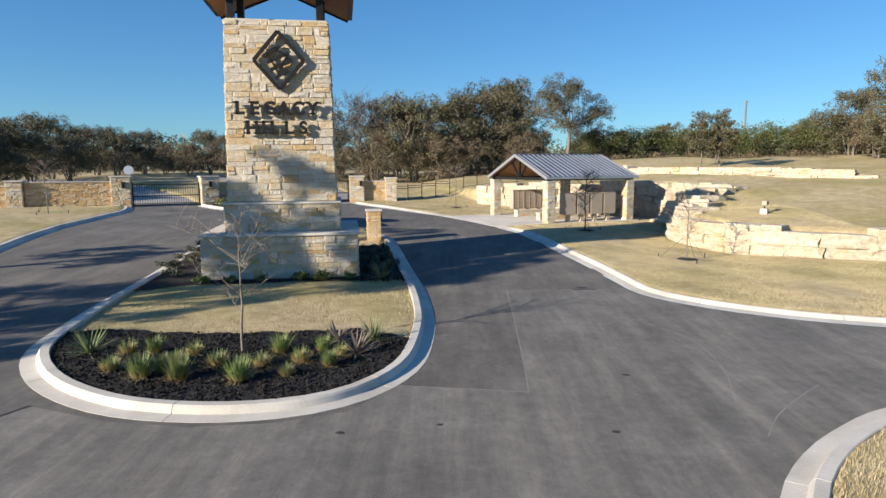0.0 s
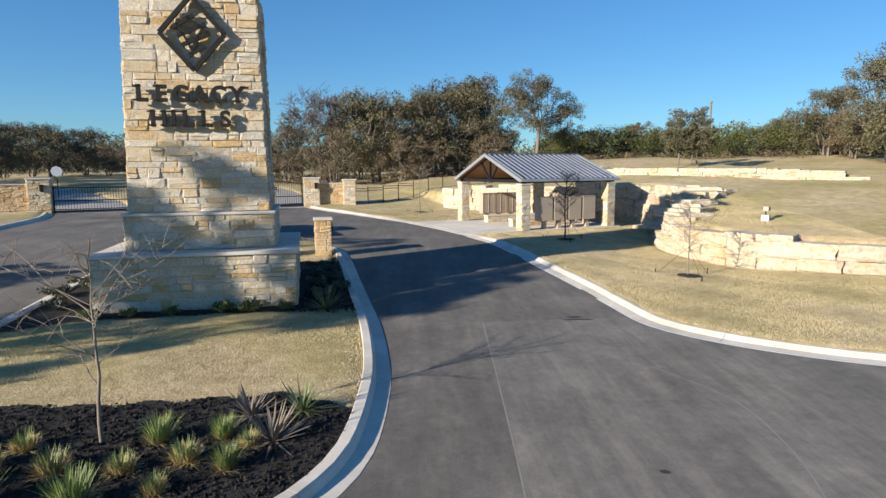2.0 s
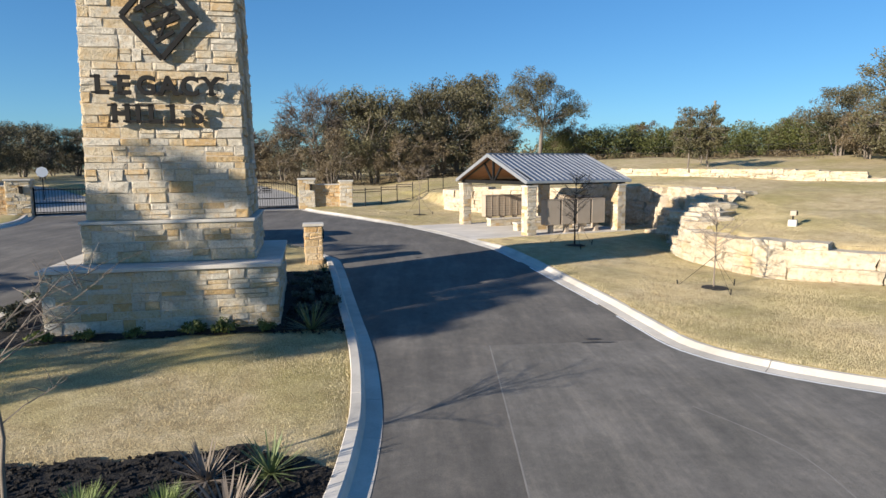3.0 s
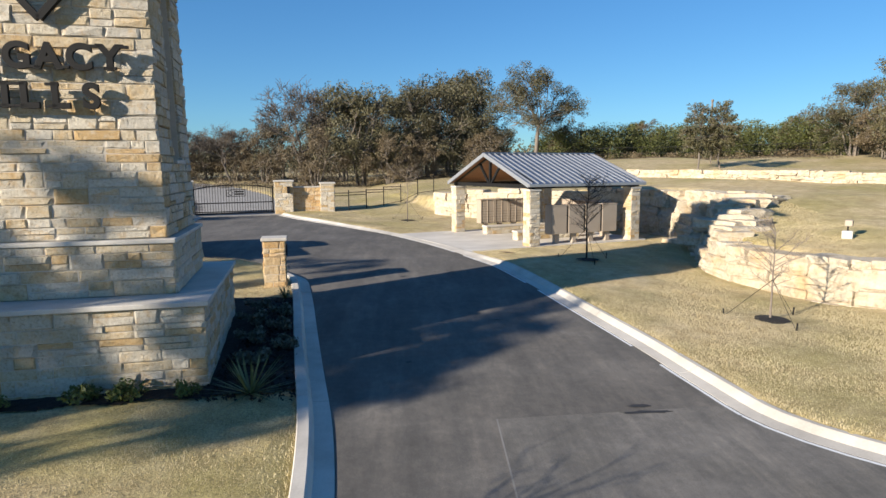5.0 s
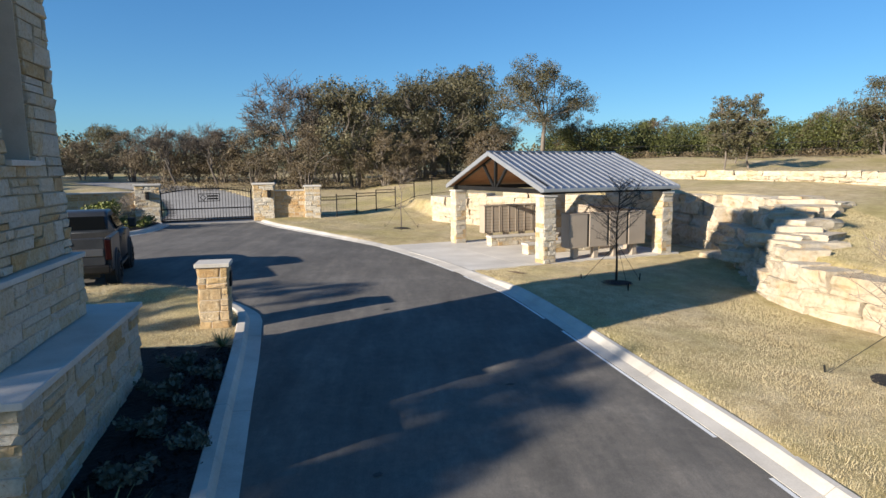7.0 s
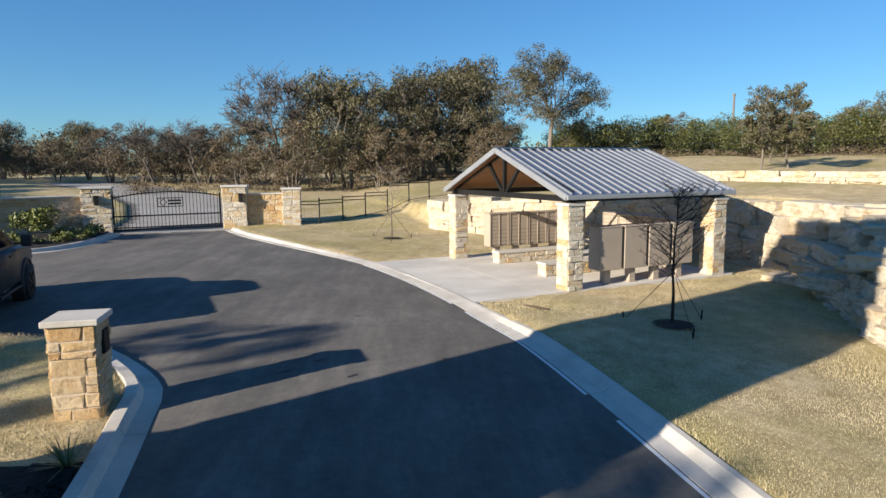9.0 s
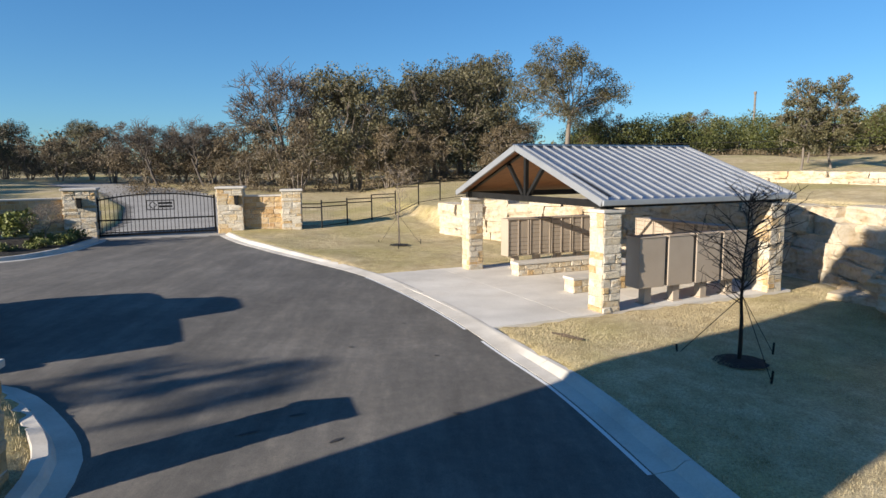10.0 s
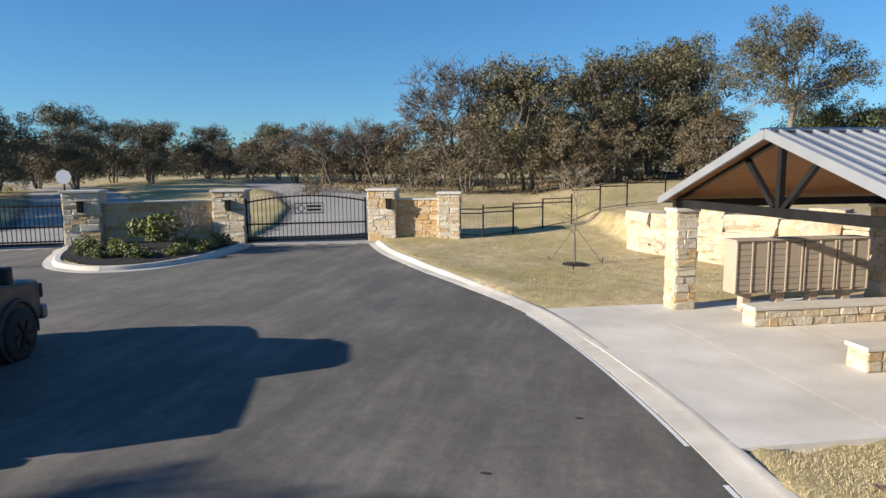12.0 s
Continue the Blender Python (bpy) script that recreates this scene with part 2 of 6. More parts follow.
nt.links.new(c, b.inputs["Base Color"])
bump(nt, b, ag, 0.35, 0.01)
M_TAR = varied("tar_stain", [(0.2, (0.02, 0.019, 0.018)), (0.8, (0.045, 0.042, 0.04))], 6, 0.7)


# ---- mesh helpers ----
def mesh_ob(name, bm, material, smooth=False):
    me = bpy.data.meshes.new(name)
    bm.to_mesh(me)
    bm.free()
    for mm in (material if isinstance(material, (list, tuple)) else [material]):
        me.materials.append(mm)
    if smooth:
        me.polygons.foreach_set("use_smooth", [True] * len(me.polygons))
    return new(name, me)


def part(name, bm, material, parent, label="", smooth=False):
    ob = mesh_ob(name, bm, material, smooth)
    ob.parent = parent
    if label:
        ob["label"] = label
    return ob


def raw(name, verts, faces, material, parent=None, smooth=False):
    me = bpy.data.meshes.new(name)
    me.from_pydata(verts, [], faces)
    for mm in (material if isinstance(material, (list, tuple)) else [material]):
        me.materials.append(mm)
    if smooth:
        me.polygons.foreach_set("use_smooth", [True] * len(me.polygons))
    ob = new(name, me)
    ob.parent = parent
    return ob


def empty(name, m, label, category, group="", kind=""):
    ob = new(name)
    ob.matrix_world = m
    return tagged(ob, label, category, group, kind)


def box(bm, x0, x1, y0, y1, z0, z1, bevel=0.0):
    r = bmesh.ops.create_cube(bm, size=1.0, matrix=Matrix.Translation(((x0 + x1) / 2, (y0 + y1) / 2, (z0 + z1) / 2)) @ Matrix.Diagonal((x1 - x0, y1 - y0, z1 - z0, 1)))
    if bevel:
        es = list({e for v_ in r["verts"] for e in v_.link_edges})
        bmesh.ops.bevel(bm, geom=es, offset=bevel, segments=2, affect="EDGES", profile=0.5)
    return bm


def bx(x0, x1, y0, y1, z0, z1, bevel=0.0):
    return box(bmesh.new(), x0, x1, y0, y1, z0, z1, bevel)


def tube(bm, p, q, r0, r1=None, seg=8, caps=True):
    p, q = Vector(p), Vector(q)
    r1 = r0 if r1 is None else r1
    d = q - p
    m = Matrix.Translation((p + q) / 2) @ d.to_track_quat("Z", "Y").to_matrix().to_4x4()
    bmesh.ops.create_cone(bm, cap_ends=caps, segments=seg, radius1=r0, radius2=r1, depth=d.length, matrix=m)
    return bm


def bar(bm, p, q, w, h):
    """A square bar from p to q."""
    p, q = Vector(p), Vector(q)
    d = q - p
    m = Matrix.Translation((p + q) / 2) @ d.to_track_quat("Z", "Y").to_matrix().to_4x4() @ Matrix.Diagonal((w, h, d.length, 1))
    bmesh.ops.create_cube(bm, size=1.0, matrix=m)
    return bm


def smooth_line(pts, step=0.4, closed=False):
    """A Catmull-Rom line through pts, at even steps."""
    P = [Vector(p).to_2d() for p in pts]
    n = len(P)
    out = []
    for i in range(n if closed else n - 1):
        a, b_, c_, d_ = (P[(i - 1) % n], P[i], P[(i + 1) % n], P[(i + 2) % n]) if closed else (P[max(i - 1, 0)], P[i], P[i + 1], P[min(i + 2, n - 1)])
        k = max(2, int((c_ - b_).length / step))
        for j in range(k):
            s = j / k
            out.append(0.5 * ((2 * b_) + (c_ - a) * s + (2 * a - 5 * b_ + 4 * c_ - d_) * s * s + (3 * b_ - a - 3 * c_ + d_) * s ** 3))
    if not closed:
        out.append(P[-1])
    return out


# ---- the lie of the land ----
Y_KEYS = (-400, -60, 0, 10.7, 18.4, 25, 29.5, 35, 48, 70, 110, 200, 900)
Z_KEYS = (-6, -1.8, -0.9, -0.70, -0.50, -0.2, 0.04, 0.15, 0.26, 1.2, 2.0, 3.0, 6.0)


def base_h(x, y):
    x, y = np.asarray(x, float), np.asarray(y, float)
    dip = 0.24 * np.clip((x + 4) / 6, 0, 1) * np.exp(-((y - 41.0) / 8.5) ** 2)
    return np.interp(y, Y_KEYS, Z_KEYS) - 0.012 * np.clip(x, 0, 12) - 0.017 * np.clip(x, -40, 0) - dip


# asphalt outline, drives beyond the gates, islands
RIGHT = smooth_line([(-6.65, 47.7), (-5.2, 45.2), (-3.4, 42.9), (-1.65, 41.1), (0.2, 39.0), (1.5, 36.5), (2.6, 33.6), (3.35, 31.1), (3.97, 29.1), (4.52, 26.6), (5.0, 24.0), (5.45, 21.5), (5.72, 19.6), (6.05, 18.0), (7.0, 16.75), (8.4, 15.75), (9.9, 15.1), (12, 14.75), (20, 14.5), (46, 14.5)])
CORNER = smooth_line([(46, 11.2), (20, 11.3), (12, 11.2), (9.4, 10.9), (7.4, 10.25), (6.3, 9.6), (5.2, 8.7), (4.3, 7.6), (3.7, 6.2), (3.4, 4.0), (3.3, 0), (3.3, -5), (3.3, -14), (3.3, -40)])
LEFT = smooth_line([(-13.5, -40), (-13.5, -16), (-13.55, -6), (-13.6, 0), (-14.2, 12), (-15.1, 20), (-16.0, 23.6), (-16.7, 26.4), (-17.2, 29.6), (-17.7, 33.4), (-18.5, 37.8), (-20.1, 41.4)])
ROAD = RIGHT + CORNER + LEFT + [Vector((-16.6, 43.6)), Vector((-11.0, 46.0))]
DRIVE_R = [Vector(p) for p in ((-11.0, 45.9), (-6.7, 47.6), (-7.6, 54), (-10.6, 62), (-17, 73), (-30, 86), (-34, 82), (-22, 69), (-15.5, 59), (-12.5, 52))]
DRIVE_L = [Vector(p) for p in ((-20.2, 41.3), (-16.5, 43.5), (-21, 51), (-30, 62), (-45, 75), (-70, 92), (-74, 88), (-48, 71), (-34, 58), (-24.5, 48.5))]
ISLAND = smooth_line([(0.25, 14.4), (0.1, 12.2), (-0.4, 10.9), (-1.1, 10.1), (-2.0, 9.65), (-3.2, 9.48), (-4.5, 9.66), (-5.65, 10.2), (-6.6, 10.95), (-7.3, 11.8), (-7.7, 12.6), (-8.0, 13.8), (-8.45, 16.6), (-8.85, 20.5), (-9.28, 24.5), (-9.5, 26.8), (-9.0, 28.6), (-7.5, 29.6), (-5.5, 29.9), (-3.8, 29.5), (-2.6, 28.5), (-1.85, 27.5), (-1.6, 26.5), (-1.3, 25.0), (-0.95, 23.0), (-0.5, 20.5), (-0.1, 18.3), (0.15, 16.2)], closed=True)
GISLAND = smooth_line([(-10.9, 46.3), (-10.25, 44.3), (-10.15, 42.4), (-10.6, 40.6), (-11.7, 39.7), (-12.95, 39.7), (-14.2, 40.35), (-15.8, 42.2), (-16.6, 43.8), (-14, 46.5)], closed=True)


def inside_dist(poly, X, Y):
    """Distance to the outline, positive inside."""
    d = np.full(X.shape, 1e9)
    inn = np.zeros(X.shape, bool)
    n = len(poly)
    for i in range(n):
        ax, ay = poly[i]
        bx_, by_ = poly[(i + 1) % n]
        ex, ey = bx_ - ax, by_ - ay
        L2 = ex * ex + ey * ey + 1e-12
        t = np.clip(((X - ax) * ex + (Y - ay) * ey) / L2, 0, 1)
        d = np.minimum(d, (X - ax - t * ex) ** 2 + (Y - ay - t * ey) ** 2)
        c_ = ((ay > Y) != (by_ > Y)) & (X < (bx_ - ax) * (Y - ay) / (by_ - ay + 1e-15) + ax)
        inn ^= c_
    d = np.sqrt(d)
    return np.where(inn, d, -d)


def road_dist(X, Y):
    r = np.maximum(np.maximum(inside_dist(ROAD, X, Y), inside_dist(DRIVE_R, X, Y)), inside_dist(DRIVE_L, X, Y))
    return np.minimum(np.minimum(r, -inside_dist(ISLAND, X, Y)), -inside_dist(GISLAND, X, Y))


# foot of the boulder walls: behind the pavilion, then towards the drive, then along the lawn
WALL_LINE = smooth_line([(3.0, 48.8), (5.2, 46.6), (8.2, 44.6), (11.0, 42.4), (12.5, 40.0), (13.1, 37.8), (13.1, 36.0), (12.6, 34.0), (11.95, 32.2), (11.35, 30.6), (11.0, 29.3), (10.95, 28.2), (11.25, 26.8), (11.9, 24.8), (13.3, 23.55), (16, 22.6), (24, 21.6), (46, 21.6)], 0.5)


def batter(y):
    """How far each course of the boulder wall steps back: most in the bay beside the pavilion."""
    return 0.07 + 0.33 * np.exp(-((np.asarray(y, float) - 34.6) / 2.6) ** 2)
HILL = WALL_LINE + [Vector((90, 22)), Vector((90, 140)), Vector((-8, 140)), Vector((-2, 62))]
UPPER_LINE = smooth_line([(15.0, 51.5), (17.3, 46.8), (20, 42.7), (22.8, 39.7), (25.2, 37.8)], 0.6)


def ground_h(X, Y):
    """Height of lawn and fields, without the cut for the road."""
    X, Y = np.asarray(X, float), np.asarray(Y, float)
    h = base_h(X, Y) + 0.12
    # the planted island lies a little below its kerb
    h = h - 0.05 * np.clip(inside_dist(ISLAND, X, Y) / 0.2, 0, 1)
    h = h + 0.24 * np.exp(-((X + 5.0) / 3.6) ** 2 - ((Y - 28.7) / 1.1) ** 2) * np.clip(inside_dist(ISLAND, X, Y) / 0.5, 0, 1)
    # the swale in front of the boulder wall
    h = h - 0.30 * np.exp(-(((X - 10.5) / 3.2) ** 2 + ((Y - 28.0) / 5.0) ** 2))
    h = h + 0.5 * np.clip((X + 2.5) / 5, 0, 1) * np.clip((Y - 48.5) / 6, 0, 1)
    dh = inside_dist(HILL, X, Y)
    top = np.interp(Y, (20, 25, 30, 34, 42, 47, 50), (0.55, 0.62, 0.85, 1.35, 1.75, 1.6, 1.4))
    top = top + np.interp(Y, (30, 32, 34, 37, 42, 47), (0, 0.30, 0.50, 0.42, 0.15, 0)) * np.exp(-np.clip(dh - 1.5, 0, 50) / 2.2)
    rise = top + 0.075 * np.clip(dh, 0, 6) + 0.04 * np.clip(dh - 6, 0, 30) + 0.05 * np.clip(Y - 40, 0, 20) * np.clip((X - 12) / 4, 0, 1)
    w = np.clip((dh - 0.25) / (0.35 + 4.2 * (batter(Y) - 0.05)), 0, 1)
    far = np.clip((Y - 48) / 14, 0, 1) * np.clip((16 - X) / 8, 0, 1)
    hill = np.maximum(h, rise * (1 - far) + (h + 0.045 * np.clip(dh, 0, 12)) * far)
    h = h * (1 - w) + hill * w
    upper = np.clip((Y - np.interp(X, (13, 15.0, 17.3, 20, 22.8, 25.2, 27), (55, 51.5, 46.8, 42.7, 39.7, 37.8, 37))) / 0.6, 0, 1)
    h = h + 0.30 * upper * np.clip((X - 13.5) / 1.5, 0, 1) * np.clip((26.5 - X) / 1.5, 0, 1) * w
    # level ground at the pavilion's slab
    su, sv = (X - 5.83) * 0.93 + (Y - 33.65) * 0.367, -(X - 5.83) * 0.367 + (Y - 33.65) * 0.93
    box_d = np.maximum(np.maximum(-3.0 - su, su - 6.1), np.maximum(-0.05 - sv, sv - 7.2))
    k = np.clip(1 - box_d / 1.6, 0, 1) * (dh < 0.2)
    return h * (1 - k) + np.minimum(h, np.where(box_d < -0.12, -0.12, -0.005)) * k


def lawn_z(x, y):
    return float(ground_h(np.array([x]), np.array([y]))[0])


def road_z(x, y):
    return float(base_h(x, y))


def grow(a, b_, step, far):
    """Even steps from a to b_, then ever wider ones out to far."""
    s = list(np.arange(a, b_ + 1e-6, step))
    d, k = step, b_
    while k < far:
        d *= 1.22
        k += d
        s.append(k)
    d, k = step, a
    while k > -far:
        d *= 1.22
        k -= d
        s.insert(0, k)
    return np.array(s)


GX, GY = grow(-24, 30, 0.3, 1500), grow(-8, 62, 0.3, 1500)
XX, YY = np.meshgrid(GX, GY)
RD = road_dist(XX, YY)
ZZ = ground_h(XX, YY)
ZZ = ZZ + 0.02 * np.sin(XX * 1.7 + 0.6 * YY) * np.sin(YY * 1.3) * (RD < -0.9)
cut = np.clip((RD + 0.42) / 0.3, 0, 1)
ZZ = ZZ * (1 - cut) + (base_h(XX, YY) - 0.2) * cut
nx, ny = len(GX), len(GY)
idx = np.arange(nx * ny).reshape(ny, nx)
quads = np.stack([idx[:-1, :-1], idx[:-1, 1:], idx[1:, 1:], idx[1:, :-1]], -1).reshape(-1, 4)
ground = raw("ground", np.stack([XX, YY, ZZ], -1).reshape(-1, 3).tolist(), quads.tolist(), M_LAWN, smooth=True)
tagged(ground, "dormant straw-coloured lawn and open fields round the entrance drives", "lawn", kind="structure")

# asphalt sheet, only where the drives run
keep = (RD[:-1, :-1] > -0.9) | (RD[1:, 1:] > -0.9) | (RD[1:, :-1] > -0.9) | (RD[:-1, 1:] > -0.9)
rq = quads.reshape(ny - 1, nx - 1, 4)[keep]
road = raw("road", np.stack([XX, YY, base_h(XX, YY)], -1).reshape(-1, 3).tolist(), rq.tolist(), M_ASPH, smooth=True)
bm = bmesh.new()
bm.from_mesh(road.data)
bmesh.ops.delete(bm, geom=[v_ for v_ in bm.verts if not v_.link_faces], context="VERTS")
bm.to_mesh(road.data)
bm.free()
tagged(road, "dark grey asphalt drive with dusty paving lanes", "road", kind="structure")


def sheet(name, poly, material, lift, step=0.5, parent=None):
    """A thin sheet laid on the road inside a convex outline."""
    bm = bmesh.new()
    vs = [bm.verts.new((x, y, 0)) for x, y in poly]
    bm.faces.new(vs)
    xs, ys = [p[0] for p in poly], [p[1] for p in poly]
    for ax, lo, hi in ((0, min(xs), max(xs)), (1, min(ys), max(ys))):
        k = lo + step
        while k < hi:
            bmesh.ops.bisect_plane(bm, geom=bm.verts[:] + bm.edges[:] + bm.faces[:], plane_co=(k, 0, 0) if ax == 0 else (0, k, 0), plane_no=(1, 0, 0) if ax == 0 else (0, 1, 0))
            k += step
    for v_ in bm.verts:
        v_.co.z = road_z(v_.co.x, v_.co.y) + lift
    bmesh.ops.recalc_face_normals(bm, faces=bm.faces)
    if bm.faces[0].normal.z < 0:
        bmesh.ops.reverse_faces(bm, faces=bm.faces)
    return part(name, bm, material, parent) if parent else mesh_ob(name, bm, material)


def kerb(name, line, side, label, closed=False, gut=0.27, lift=lambda p: 0.14, rolled=False):
    """Gutter and kerb swept along the asphalt's edge, cast in lengths with open joints. side: 1 puts the kerb to the left of the line."""
    root = empty(name, Matrix(), label, "kerb", kind="structure")
    prof = ((0.0, -0.25), (0.0, 0.006), (gut - 0.02, 0.02), (gut + 0.02, 0.11), (gut + 0.05, 0.14), (gut + 0.20, 0.14), (gut + 0.215, 0.125), (gut + 0.215, -0.25))
    if rolled:
        prof = prof[:2] + ((gut - 0.03, 0.02), (gut + 0.075, 0.115), (gut + 0.11, 0.14)) + prof[5:]
    pts = list(line) + ([line[0]] if closed else [])
    nrm = []
    for i, p in enumerate(pts):
        if closed:
            d = line[(i + 1) % len(line)] - line[(i - 1) % len(line)]
        else:
            d = pts[min(i + 1, len(pts) - 1)] - pts[max(i - 1, 0)]
        d = d.normalized()
        nrm.append(Vector((-d.y, d.x)) * side)
    i, per = 0, 8
    while i < len(pts) - 1:
        j = min(i + per, len(pts) - 1)
        bm = bmesh.new()
        rings = []
        for k in range(i, j + 1):
            p = pts[k].copy()
            if k == i:
                p += (pts[k + 1] - pts[k]).normalized() * 0.006
            if k == j:
                p -= (pts[k] - pts[k - 1]).normalized() * 0.006
            zz = road_z(p.x, p.y)
            rings.append([bm.verts.new((p.x + nrm[k].x * a, p.y + nrm[k].y * a, zz + (h if h < 0.03 else h * lift(p) / 0.14))) for a, h in prof])
        for r0, r1 in zip(rings, rings[1:]):
            for q in range(len(prof) - 1):
                bm.faces.new((r0[q], r0[q + 1], r1[q + 1], r1[q]))
        bm.faces.new(rings[0])
        bm.faces.new(rings[-1][::-1])
        bmesh.ops.recalc_face_normals(bm, faces=bm.faces)
        part("kerb_length", bm, M_KERB, root, smooth=True).data.set_sharp_from_angle(angle=0.3)
        i = j
    return root


kerb("kerb_lawn", RIGHT, 1, "pale concrete kerb and gutter along the lawn", rolled=True, lift=lambda p: 0.035 + 0.075 * min(1, max(0, max(32.6 - p.y, p.y - 39.4) / 3.0)))
kerb("kerb_corner", CORNER, 1, "pale concrete kerb and gutter at the street corner")
kerb("kerb_left", LEFT, 1, "pale concrete kerb and gutter along the far lawn")
kerb("kerb_island", ISLAND, -1, "pale concrete kerb and gutter round the planted island", True)
kerb("kerb_gate_island", GISLAND[:-6], -1, "pale concrete kerb and gutter round the small planted island")
patch = sheet("paving_patch", [(2.24, 18.42), (1.95, 12.2), (1.86, 10.78), (-0.35, 11.02), (-1.0, 9.95), (-2.0, 9.5), (-3.2, 9.33), (-4.5, 9.5), (-5.9, 10.0), (-8.2, 5.6), (-10.5, 0.0), (-10.5, -6.0), (3.4, -6.0), (3.5, 4.0), (3.8, 6.2), (4.4, 7.6), (5.3, 8.65), (6.4, 9.55), (7.5, 10.2), (9.4, 10.85), (12.0, 11.15), (12.0, 14.8), (9.9, 15.15), (8.4, 15.8), (7.0, 16.8), (6.1, 18.0), (5.9, 18.72)], M_ASPH2, 0.004)
tagged(patch, "lighter older asphalt pour with a straight saw-cut edge", "paving", kind="structure")


# ---- stone pieces ----
def stone_mesh(name, seed):
    """A rough-faced block, one unit each way, its back open."""
    rg = random.Random(seed)
    bm = bmesh.new()
    n = 4
    g = [[None] * n for _ in range(n)]
    cut_ = (-0.5, -0.44, 0.40, 0.5)
    for i in range(n):
        for j in range(n):
            edge = i in (0, n - 1) or j in (0, n - 1)
            jx = 0 if edge else rg.uniform(-0.06, 0.06)
            jy = 0 if edge else rg.uniform(-0.06, 0.06)
            z = 0.72 + rg.uniform(-0.14, 0.14) if edge else 1.0 + rg.uniform(-0.28, 0.28)
            g[i][j] = bm.verts.new((cut_[i] * (1 + rg.uniform(-0.02, 0)) + jx, cut_[j] * (1 + rg.uniform(-0.03, 0)) + jy, z))
    for i in range(n - 1):
        for j in range(n - 1):
            bm.faces.new((g[i][j], g[i + 1][j], g[i + 1][j + 1], g[i][j + 1]))
    ring = [g[i][0] for i in range(n)] + [g[n - 1][j] for j in range(1, n)] + [g[i][n - 1] for i in range(n - 2, -1, -1)] + [g[0][j] for j in range(n - 2, 0, -1)]
    low = [bm.verts.new((v_.co.x, v_.co.y, 0)) for v_ in ring]
    for k in range(len(ring)):
        q = (k + 1) % len(ring)
        bm.faces.new((low[k], low[q], ring[q], ring[k]))
    me = bpy.data.meshes.new(name)
    bm.to_mesh(me)
    bm.free()
    me.materials.append(M_ASHLAR)
    return me


STONES = [stone_mesh("stone", 100 + k) for k in range(8)]
TAN = [me_.copy() for me_ in STONES]
for me_ in TAN:
    me_.materials[0] = M_TANASH


def courses(w, h, rg, lo=0.12, hi=0.30, wmin=0.18, wmax=0.86, hole=None):
    """Rectangles of a coursed random ashlar face: x0, x1, y0, y1."""
    out = []
    y = 0.0
    while y < h - 1e-3:
        rh = rg.uniform(lo, hi)
        if h - y - rh < lo * 0.8:
            rh = h - y
        x = 0.0
        while x < w - 1e-3:
            rw = rg.uniform(wmin, wmax)
            if w - x - rw < wmin * 0.8:
                rw = w - x
            cells = [(x, x + rw, y, y + rh)]
            if rh > 0.19 and rg.random() < 0.45:
                f = rg.uniform(0.4, 0.6)
                cells = [(x, x + rw, y, y + rh * f), (x, x + rw, y + rh * f, y + rh)]
                if rw > 0.5 and rg.random() < 0.5:
                    k = rg.uniform(0.35, 0.65)
                    a_ = cells.pop()
                    cells += [(x, x + rw * k, a_[2], a_[3]), (x + rw * k, x + rw, a_[2], a_[3])]
            for c_ in cells:
                if hole:
                    hx0, hx1, hy0, hy1 = hole
                    if c_[1] > hx0 and c_[0] < hx1 and c_[3] > hy0 and c_[2] < hy1:
                        for s in ((c_[0], min(c_[1], hx0)), (max(c_[0], hx1), c_[1])):
                            if s[1] - s[0] > 0.06:
                                out.append((s[0], s[1], c_[2], c_[3]))
                        continue
                out.append(c_)
            x += rw
        y += rh
    return out


def face_at(origin, along, up=(0, 0, 1)):
    """Matrix of a wall face: local x along it, y up, z outwards."""
    a = Vector(along).normalized()
    u_ = Vector(up)
    n_ = a.cross(u_)
    return Matrix(((a.x, u_.x, n_.x, origin[0]), (a.y, u_.y, n_.y, origin[1]), (a.z, u_.z, n_.z, origin[2]), (0, 0, 0, 1)))


def lay(parent, M, w, h, seed, depth=0.055, joint=0.010, stones=STONES, inset=0.0, **kw):
    """Stones over one wall face; inset narrows it evenly by so much on each side at the top."""
    rg = random.Random(seed)
    if "hole" not in kw:
        # pointing brought up almost to the faces of the stones
        bm = bx(0.015, w - 0.015, 0.005, h - 0.005, -0.01, depth * 0.62)
        for v_ in bm.verts:
            if v_.co.y > h / 2:
                v_.co.x += inset if v_.co.x < w / 2 else -inset
        bm.transform(M)
        part("pointing", bm, M_MORTAR, parent)
    for x0, x1, y0, y1 in courses(w, h, rg, **kw):
        x0, x1 = max(x0, inset * y0 / h), min(x1, w - inset * y0 / h)
        ob = new("stone", stones[rg.randrange(8)])
        ob.parent = parent
        fl = rg.choice((1, -1))
        ob.matrix_local = M @ Matrix.Translation(((x0 + x1) / 2, (y0 + y1) / 2, 0)) @ Matrix.Rotation(0 if fl > 0 else math.pi, 4, "Z") @ Matrix.Diagonal((x1 - x0 - joint, y1 - y0 - joint, depth * rg.uniform(0.75, 1.25), 1))


